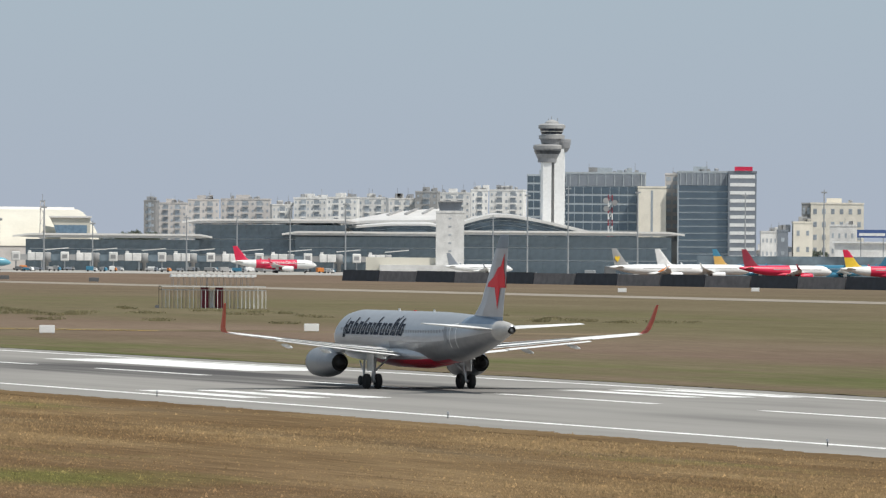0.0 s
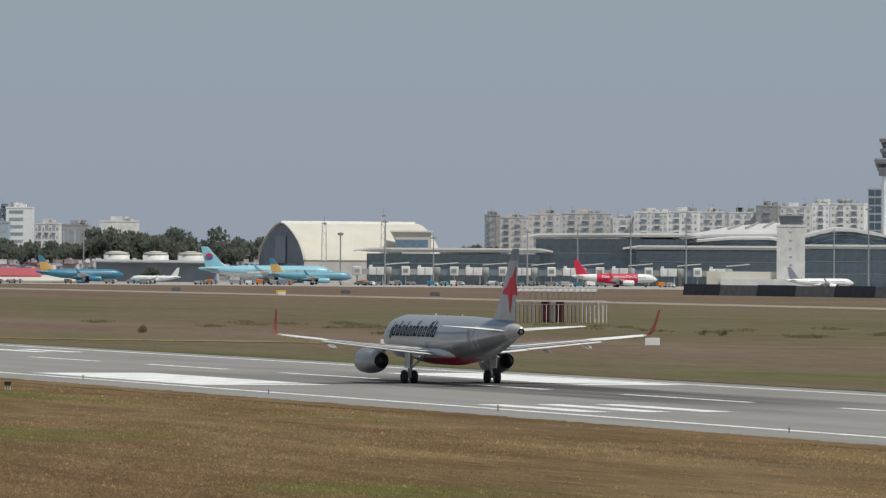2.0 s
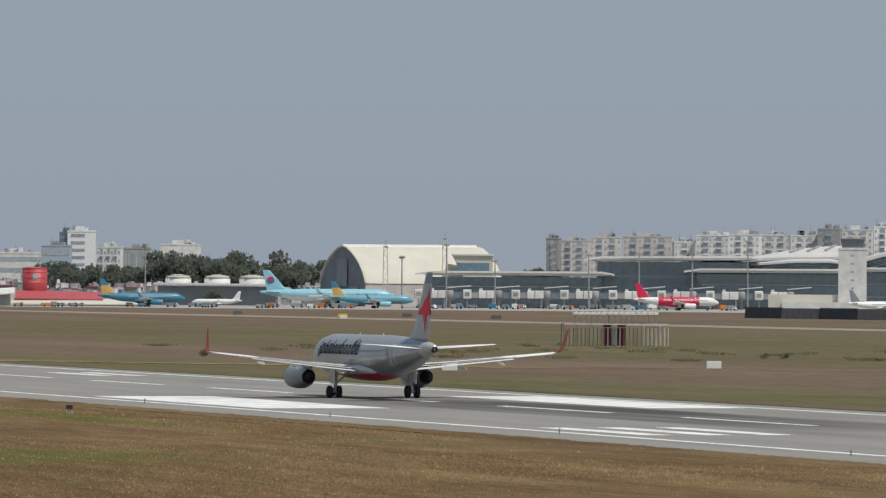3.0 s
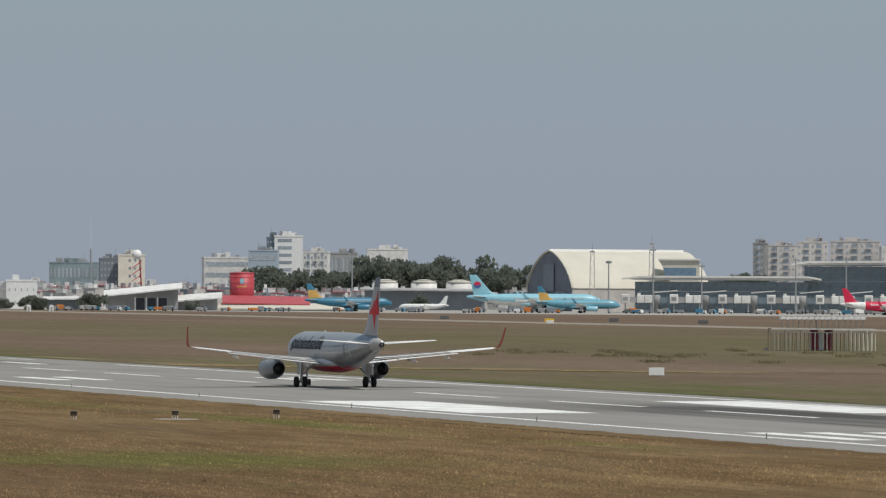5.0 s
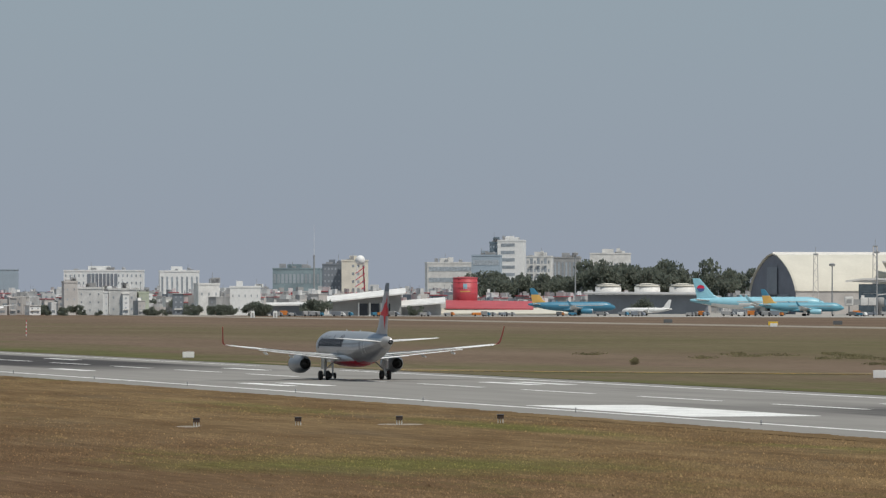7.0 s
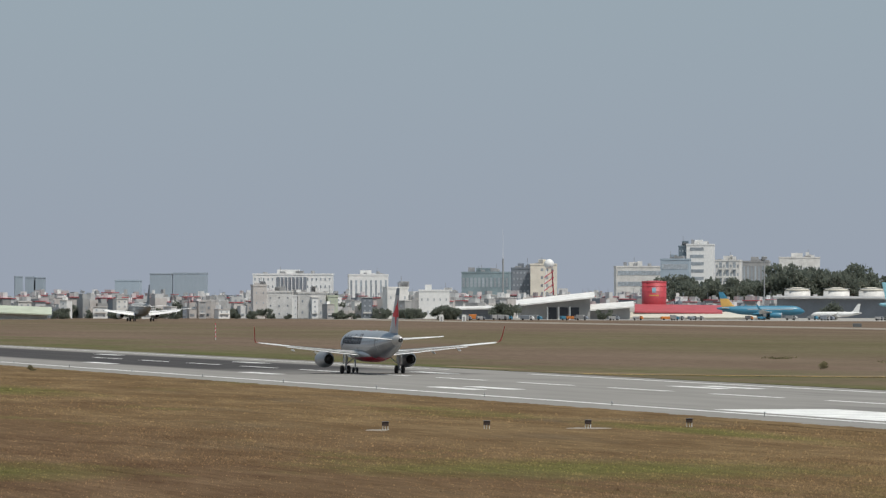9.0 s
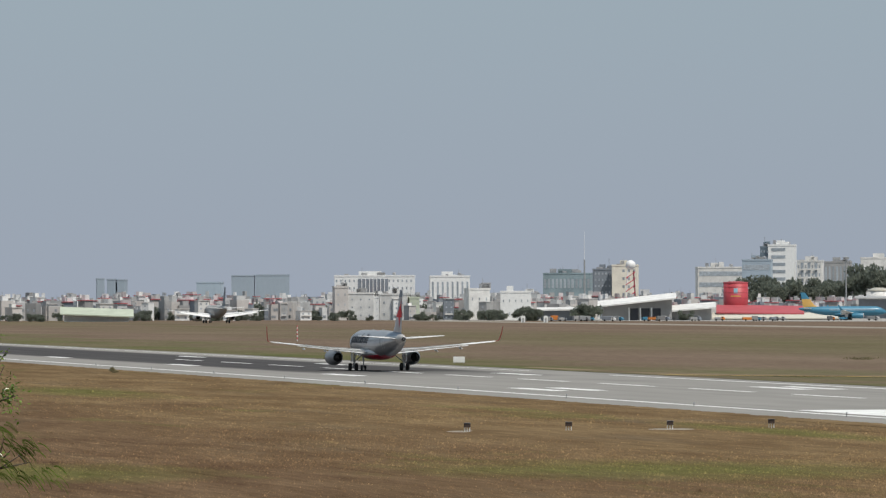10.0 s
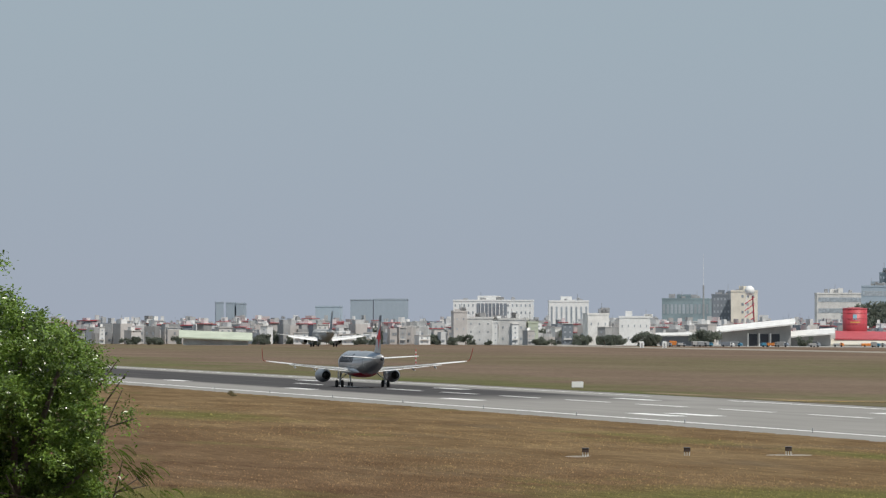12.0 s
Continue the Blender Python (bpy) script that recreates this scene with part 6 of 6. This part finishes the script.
# ---- things in the grass ----
def build_field_things():
    # antenna hut: a fenced frame with white roof elements and maroon cabinets
    d, az0, az1 = 1199.0, 17.809, 18.693
    w = radians(az1 - az0) * d
    ob = thing("antenna_shelter", site((az0 + az1) / 2, d, 4), "open steel antenna shelter with white roof elements and maroon cabinets", "antenna shelter")
    z1, z2 = 3.9, 5.5
    n = 26
    for i in range(n + 1):
        x = -w / 2 + w * i / n
        for y in (-3.5, 3.5):
            part("post", boxes((x - 0.05, x + 0.05, y - 0.05, y + 0.05, 0, z1 * (1.0 if i % 4 == 0 else 0.82))), M_OFFWHITE if i in (11, 14) or i > 19 else (M_WEATHERED, M_GALV, M_STEEL)[i % 3], ob)
    for y in (-3.5, 3.5):
        part("rail", boxes((-w / 2, w / 2, y - 0.08, y + 0.08, z1 - 0.12, z1 + 0.06)), M_OFFWHITE, ob)
        part("rail", boxes((-w / 2, w / 2, y - 0.05, y + 0.05, z1 * 0.82, z1 * 0.85)), M_GALV, ob)
    part("deck", boxes((-w / 2, w / 2, -3.4, 3.4, z1, z1 + 0.08)), M_WEATHERED, ob)
    for i in range(15):
        x = -w * 0.38 + i * w * 0.77 / 14
        part("roof_element", loft([[(x + dx, y, z2 + dz) for dx, dz in ((-0.42, 0.0), (0.42, 0.12), (0.40, 0.5), (-0.30, 0.42))] for y in (-2.5, 2.5)]), M_WHITE, ob)
        part("strut", tube((x, -2.0, z1), (x, -2.0, z2), 0.04, k=5), M_GALV, ob)
        part("strut", tube((x, 2.0, z1), (x, 2.0, z2), 0.04, k=5), M_GALV, ob)
    for x in (-w * 0.11, w * 0.03):
        part("cabinet", bevelled(x, x + w * 0.07, -1.5, 1.0, 0.1, z1 * 0.95, 0.06, 1), M_MAROON, ob, "maroon steel cabinet")
    part("cabinet", bevelled(-w * 0.03, w * 0.014, -1.2, 1.0, 0.1, z1 * 0.8, 0.05, 1), M_WHITE, ob, "white cabinet")
    part("aerial", tube((-w * 0.05, 0, z1), (-w * 0.05, 0, z2 + 1.0), 0.05, k=5), M_GALV, ob)
    part("box", boxes((-w / 2 - 1.1, -w / 2 - 0.4, -4, -3.4, 0, 0.55)), M_DARKGREY, ob)

    # white marker boards
    def board(x, y, w=1.9, h=0.95, dark=False):
        d = math.hypot(x, y)
        ob = thing("marker_board", site(math.degrees(math.atan2(x, y)), d), "white marker board standing in the grass", "marker board", "marker boards")
        part("face", bevelled(-w / 2, w / 2, -0.12, 0.12, 0.12, 0.12 + h, 0.03, 1), M_WHITE, ob)
        part("foot", boxes((-w * 0.4, -w * 0.34, -0.1, 0.1, 0, 0.13)), M_GALV, ob)
        part("foot", boxes((w * 0.34, w * 0.4, -0.1, 0.1, 0, 0.13)), M_GALV, ob)

    for x, y in ((283.5, 819.0), (241.1, 795.7), (210.0, 1080.4)):
        board(x, y)
    for x, y in ((647.2, 1624.6), (706.1, 1675.9), (570.7, 1996.4)):
        board(x, y, 2.2, 1.0)
    for az, d, m_b, lab in ((15.948, 2112.0, M_LIVYELLOW, "small yellow guidance sign beside the taxiway"), (16.494, 2171.0, M_DARKGREY, "small dark guidance sign seen from behind"), (15.059, 2302.0, M_DARKGREY, "small dark guidance sign seen from behind"), (17.249, 2065.0, M_DARKGREY, "small dark guidance sign seen from behind")):
        ob = thing("guidance_sign", site(az, d), lab, "sign", "guidance signs")
        part("face", bevelled(-1.5, 1.5, -0.2, 0.2, 0.3, 1.5, 0.04, 1), m_b, ob)
        for dx in (-1.1, 1.1):
            part("leg", tube((dx, 0, 0), (dx, 0, 0.35), 0.07, k=6), M_GALV, ob)
    for x in (846, 886):
        ob = thing("white_cabin", site(7.495 + x * 0.004785, 2902.0), "small white equipment cabin with rounded top", "cabin", "equipment cabins")
        part("shell", loft([[(xx, y, z) for xx, z in ((-0.9, 0), (0.9, 0), (0.9, 2.4), (0.6, 2.9), (-0.6, 2.9), (-0.9, 2.4))] for y in (0, 2)]), M_WHITE, ob)
        part("door", boxes((-0.4, 0.4, -0.06, 0.02, 0.1, 1.9)), M_GREYWALL, ob)
    ob = thing("lattice_mast", site(21.615, 3390), "red and white lattice mast with round dishes", "mast")
    top = 38.94
    for i in range(8):
        z0, z1 = 14 + (top - 14) * i / 8, 14 + (top - 14) * (i + 1) / 8
        for a in (-1.0, 1.0):
            part("leg", tube((a, 0, z0), (a, 0, z1), 0.28, k=6), M_MAROON if i % 2 else M_WHITE, ob)
        part("brace", tube((-1.0, 0, z0), (1.0, 0, z1), 0.16, k=5), M_MAROON if i % 2 else M_WHITE, ob)
    part("base", boxes((-1.5, 1.5, -1, 1, 0, 14)), M_GREYWALL, ob)
    for dx, z in ((-2.2, top - 3), (2.2, top - 4), (-2.0, top - 7)):
        part("dish", loft([[(dx + r * math.cos(q * 0.524), y, z + r * math.sin(q * 0.524)) for q in range(12)] for y, r in ((-1.0, 1.5), (-0.4, 1.2), (-0.2, 0.3))]), M_GREYWALL, ob)
    # approach light units: dark boxes on white legs with a concrete slab
    for i, (x, y) in enumerate(((103.1, 527.1), (111.8, 529.3), (120.6, 531.5), (130.1, 536.1))):
        ob = thing("approach_light_unit", site(math.degrees(math.atan2(x, y)), math.hypot(x, y)), "dark box-shaped light unit on short white legs in the grass", "light unit", "approach light units")
        part("housing", bevelled(-0.27, 0.27, -0.45, 0.45, 0.36, 0.68, 0.03, 1), M_HOUSING, ob, "dark brown housing")
        part("hood", boxes((-0.29, 0.29, -0.5, 0.5, 0.68, 0.71)), M_DARKGREY, ob)
        for dx in (-0.2, 0.0, 0.2):
            for dy in (-0.3, 0.3):
                part("leg", tube((dx, dy, 0), (dx, dy, 0.37), 0.035, k=6), M_WHITE, ob)
        if i < 3:
            slab = bmesh.new()
            vs = [slab.verts.new((1.9 * math.cos(q * 0.5236) * random.uniform(0.8, 1.1), 3.5 * math.sin(q * 0.5236) * random.uniform(0.8, 1.1), 0.03)) for q in range(12)]
            slab.faces.new(vs)
            tagged(part("pavement", slab, M_DIRT), "bare dusty patch round a light unit", "bare ground", kind="structure").matrix_basis = ob.matrix_basis
    # runway edge lamps
    for y in range(330, 1100, 60):
        ob = thing("edge_lamp", pose(147.6, y + 10, 0.03), "small runway edge lamp on a short stalk", "lamp", "runway edge lamps")
        part("stalk", tube((0, 0, 0), (0, 0, 0.28), 0.04, k=6), M_DARKGREY, ob)
        part("lens", loft([ring_z(0.28, 0.09, 8), ring_z(0.42, 0.07, 8)]), M_STEEL, ob)
    # red and white striped marker posts
    x, y = (279.9, 1649.6)
    ob = thing("striped_mast", site(math.degrees(math.atan2(x, y)), math.hypot(x, y)), "thin red and white striped mast beside the runway", "mast")
    for i in range(8):
        part("band", tube((0, 0, i * 0.5), (0, 0, i * 0.5 + 0.5), 0.09, k=8), M_RED if i % 2 else M_WHITE, ob)


def build_grass():
    """Bushes and single weeds standing in the mown grass."""
    # low dark weeds past the runway
    bm = bmesh.new()
    r2 = random.Random(12)
    for _ in range(34):
        x, y = r2.uniform(285, 385), r2.uniform(900, 1120)
        for q in range(5):
            leaf_cloud(bm, (x + r2.uniform(-2.2, 2.2), y + r2.uniform(-3, 3), r2.uniform(0.1, 0.35)), (1.5, 2.4, 0.26), 60, 0.26, r2)
    for sx, sy in ((257.6, 976.9), (262.7, 995.9), (335.2, 945.3), (335.9, 938.5), (136.4, 961.4), (253.1, 959.6)):
        for q in range(3):
            leaf_cloud(bm, (sx + r2.uniform(-0.4, 0.4), sy, 0.2 + 0.2 * q), (0.6 - 0.1 * q, 0.5, 0.25), 80, 0.2, r2)
    # knee-low tufts of the unmown strip on the near side, thinning out with distance
    g = np.random.default_rng(5)
    count = 280000
    dist = 1.0 / g.uniform(1 / 900.0, 1 / 262.0, count)
    azi = np.radians(g.uniform(4.5, 24.6, count))
    tx, ty = dist * np.sin(azi), dist * np.cos(azi)
    keep = tx < 141.2 + 0.7 * np.sin(ty * 0.9) + 0.5 * np.sin(ty * 0.23)
    # bare round the light units
    for ux, uy in ((103.1, 527.1), (111.8, 529.3), (120.6, 531.5)):
        keep &= ((tx - ux) / 1.9) ** 2 + ((ty - uy) / 3.6) ** 2 > 1
    tx, ty = tx[keep], ty[keep]
    m = len(tx)
    size = g.gamma(6.0, 1 / 6.0, m)
    verts, soft = np.zeros((m, 2, 3, 3)), np.zeros((m, 2, 3, 3))
    for q in range(2):
        turn = g.uniform(-0.9, 0.9, m)
        wide, high = 0.045 * size * g.uniform(0.6, 1.5, m), 0.06 * size * g.uniform(0.6, 1.4, m)
        ox, oy = g.normal(0, 0.06, m), g.normal(0, 0.3, m)
        for j, (side, up) in enumerate(((-1, 0), (1, 0), (0, 1))):
            verts[:, q, j, 0] = tx + ox + np.cos(turn) * wide * side + up * g.normal(0, 0.04, m)
            verts[:, q, j, 1] = ty + oy + np.sin(turn) * wide * side + up * np.abs(g.normal(0, 0.03, m))
            verts[:, q, j, 2] = up * high - 0.02 * (1 - up)
            soft[:, q, j] = np.stack((0.4 * np.sin(turn), -0.4 * np.cos(turn), np.ones(m)), -1)
    me = bpy.data.meshes.new("grass_tufts")
    total = m * 6
    me.vertices.add(total)
    me.vertices.foreach_set("co", verts.reshape(-1))
    me.loops.add(total)
    me.loops.foreach_set("vertex_index", np.arange(total, dtype=np.int32))
    me.polygons.add(m * 2)
    me.polygons.foreach_set("loop_start", np.arange(0, total, 3, dtype=np.int32))
    me.update(calc_edges=True)
    # rounded shading, as of a thick sward
    me.normals_split_custom_set_from_vertices((soft / np.linalg.norm(soft, axis=-1, keepdims=True)).reshape(-1, 3))
    me.materials.append(M_TUFT)
    tagged(new("grass_tufts", me), "short dry grass tufts beside the runway", "grass", kind="stuff")
    tagged(part("weeds", bm, M_WEED), "low dark weeds in the airfield grass", "weeds", kind="stuff")


def build_near_tree():
    """The leafy tree close by the lens: tapered trunk, limbs, twigs and thousands of leaves."""
    rnd = random.Random(21)
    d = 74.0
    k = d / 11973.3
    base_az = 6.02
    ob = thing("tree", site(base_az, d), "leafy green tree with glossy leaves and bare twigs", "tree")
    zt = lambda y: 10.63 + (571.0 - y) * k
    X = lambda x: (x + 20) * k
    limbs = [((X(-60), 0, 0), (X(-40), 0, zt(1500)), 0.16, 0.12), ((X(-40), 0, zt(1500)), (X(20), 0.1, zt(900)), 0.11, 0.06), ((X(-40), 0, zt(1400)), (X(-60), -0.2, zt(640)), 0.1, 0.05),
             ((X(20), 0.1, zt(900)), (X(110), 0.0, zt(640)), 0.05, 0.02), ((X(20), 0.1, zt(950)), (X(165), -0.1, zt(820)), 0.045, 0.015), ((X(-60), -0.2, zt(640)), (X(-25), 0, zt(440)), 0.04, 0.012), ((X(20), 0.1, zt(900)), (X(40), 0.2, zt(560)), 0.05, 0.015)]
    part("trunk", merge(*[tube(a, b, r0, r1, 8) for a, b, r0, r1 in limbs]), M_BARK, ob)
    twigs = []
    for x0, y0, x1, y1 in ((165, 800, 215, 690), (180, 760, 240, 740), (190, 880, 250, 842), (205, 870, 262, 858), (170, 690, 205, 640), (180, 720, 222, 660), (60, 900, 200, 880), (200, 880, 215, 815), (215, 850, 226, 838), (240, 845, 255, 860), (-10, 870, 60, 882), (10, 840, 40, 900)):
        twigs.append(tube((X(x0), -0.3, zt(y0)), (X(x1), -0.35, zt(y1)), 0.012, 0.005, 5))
    for tw in twigs:
        part("twig", tw, M_BARK, ob, "thin bare twig")
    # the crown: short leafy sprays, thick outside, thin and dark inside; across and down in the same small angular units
    V, F = [], []

    def spray(cx, cy, depth, lift, n, size):
        c = Vector((X(cx), depth, zt(cy)))
        dirv = Vector((rnd.gauss(0.35, 0.7), rnd.gauss(-0.25, 0.7), rnd.gauss(lift, 0.5))).normalized()
        for i in range(n):
            u = (i + 0.5) / n
            p = c + dirv * (0.20 * u) + Vector((rnd.gauss(0, 0.022), rnd.gauss(0, 0.022), rnd.gauss(0, 0.018) - 0.05 * u * u))
            out = (dirv * 0.5 + Vector((rnd.gauss(0, 0.8), rnd.gauss(-0.2, 0.8), rnd.gauss(-0.05, 0.45)))).normalized()
            nrm = Vector((rnd.gauss(0, 0.5), rnd.gauss(-0.35, 0.5), 1.0)).normalized()
            sd = out.cross(nrm).normalized()
            up = sd.cross(out)
            s = size * rnd.uniform(0.6, 1.35)
            i0 = len(V)
            V.extend(tuple(p + (out * a + sd * w + up * z) * s) for a, w, z in ((0, 0, 0), (0.4, -0.24, 0.07), (1.0, 0, -0.1), (0.4, 0.24, 0.07)))
            F.append((i0, i0 + 1, i0 + 2))
            F.append((i0, i0 + 2, i0 + 3))

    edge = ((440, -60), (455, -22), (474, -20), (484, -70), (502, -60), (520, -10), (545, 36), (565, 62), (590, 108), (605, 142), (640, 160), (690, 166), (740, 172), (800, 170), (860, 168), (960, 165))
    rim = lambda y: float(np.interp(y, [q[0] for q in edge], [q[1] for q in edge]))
    n_done = 0
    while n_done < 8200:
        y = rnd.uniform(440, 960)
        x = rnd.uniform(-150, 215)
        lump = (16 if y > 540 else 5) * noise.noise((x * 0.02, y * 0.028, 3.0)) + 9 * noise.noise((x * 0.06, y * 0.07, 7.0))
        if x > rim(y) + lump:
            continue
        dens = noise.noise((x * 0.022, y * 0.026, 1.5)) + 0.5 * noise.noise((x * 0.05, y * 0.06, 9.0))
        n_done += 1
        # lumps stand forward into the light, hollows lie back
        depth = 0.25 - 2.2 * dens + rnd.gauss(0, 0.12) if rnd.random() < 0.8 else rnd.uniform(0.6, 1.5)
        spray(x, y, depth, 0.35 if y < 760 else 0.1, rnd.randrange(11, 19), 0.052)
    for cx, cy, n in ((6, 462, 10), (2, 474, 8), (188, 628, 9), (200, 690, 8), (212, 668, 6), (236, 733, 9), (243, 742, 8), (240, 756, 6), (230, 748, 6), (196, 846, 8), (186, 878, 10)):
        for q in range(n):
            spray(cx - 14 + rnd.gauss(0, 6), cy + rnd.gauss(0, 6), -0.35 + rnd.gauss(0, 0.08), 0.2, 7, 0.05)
    me = bpy.data.meshes.new("crown")
    me.from_pydata(V, [], F)
    me.materials.append(M_LEAF)
    cr = new("crown", me)
    cr.parent = ob
    cr["label"] = "crown of small glossy green leaves"
    # feathery fronds low beside it
    V2, F2 = [], []
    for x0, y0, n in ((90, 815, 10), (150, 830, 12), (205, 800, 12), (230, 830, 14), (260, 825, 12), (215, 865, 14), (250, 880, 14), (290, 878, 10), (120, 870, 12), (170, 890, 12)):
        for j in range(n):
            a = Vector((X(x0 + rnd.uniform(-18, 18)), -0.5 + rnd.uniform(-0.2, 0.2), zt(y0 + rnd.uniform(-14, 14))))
            dirv = Vector((rnd.uniform(0.4, 1), rnd.uniform(-0.4, 0.4), rnd.uniform(-0.45, 0.15))).normalized()
            up = Vector((0, 0, 1))
            sd = dirv.cross(up).normalized()
            for q in range(13):
                p = a + dirv * 0.011 * q + Vector((0, 0, -0.0006 * q * q))
                for s in (-1, 1):
                    i = len(V2)
                    e = p + sd * s * 0.03 * (1 - abs(q - 6) / 9) + Vector((0, 0, s * 0.016)) + dirv * 0.006
                    V2 += [tuple(p), tuple(p + dirv * 0.01), tuple(e)]
                    F2.append((i, i + 1, i + 2))
    me = bpy.data.meshes.new("fronds")
    me.from_pydata(V2, [], F2)
    me.materials.append(M_LEAF)
    fr = new("fronds", me)
    fr.parent = ob
    fr["label"] = "feathery green fronds"


build_ground()
hero = build_hero()
other = build_airliner("airliner", "white twin-engine airliner rolling on the parallel runway", pose(452.2, 2864.5, 0.02), M_GREYWALL, M_SLATE, wingm=M_WHITE, engine=M_OFFWHITE, belly=M_GREYWALL, scale=1.32)
for side in (-1, 1):
    part("landing_flap", loft([[(side * x, y0, z0), (side * x, y1, z1), (side * x, y1 - 0.15, z1), (side * x, y0 - 0.25, z0)] for x, y0, z0, y1, z1 in ((2.3, -2.0, 2.7, -3.3, 1.85), (6.3, -2.3, 3.05, -3.4, 2.35), (12.4, -3.7, 3.7, -4.4, 3.35))]), M_WHITE, other, "white lowered flap")
build_terminal()
build_control_tower()
build_offices()
build_fence()
build_hangar()
build_hangar_masts()
build_cargo_side()
build_parked()
build_field_things()
build_far_trees()
build_city()
build_near_tree()
build_grass()


def motions():
    walk(hero, [(t, pose(176.68, y, 0.03)) for t, y in [(0.0, 485.22), (0.5, 503.82), (1.0, 523.22), (1.5, 543.35), (2.0, 564.18), (2.5, 585.65), (3.0, 607.72), (3.5, 630.37), (4.0, 653.56), (4.5, 677.27), (5.0, 701.48), (5.5, 726.18), (6.0, 751.35), (6.5, 776.99), (7.0, 803.1), (7.5, 829.68), (8.0, 856.75), (8.5, 884.31), (9.0, 912.39), (9.5, 941.01), (10.0, 970.21), (10.5, 1000.0), (11.0, 1030.44), (11.5, 1061.56), (12.0, 1093.41)]])
    x, y = 452.2, 2864.5
    walk(other, [(t, pose(x, y + 16.0 * (t - 9.5), 0.02)) for t in (0.0, 3.0, 6.0, 9.0, 12.0)])


motions()
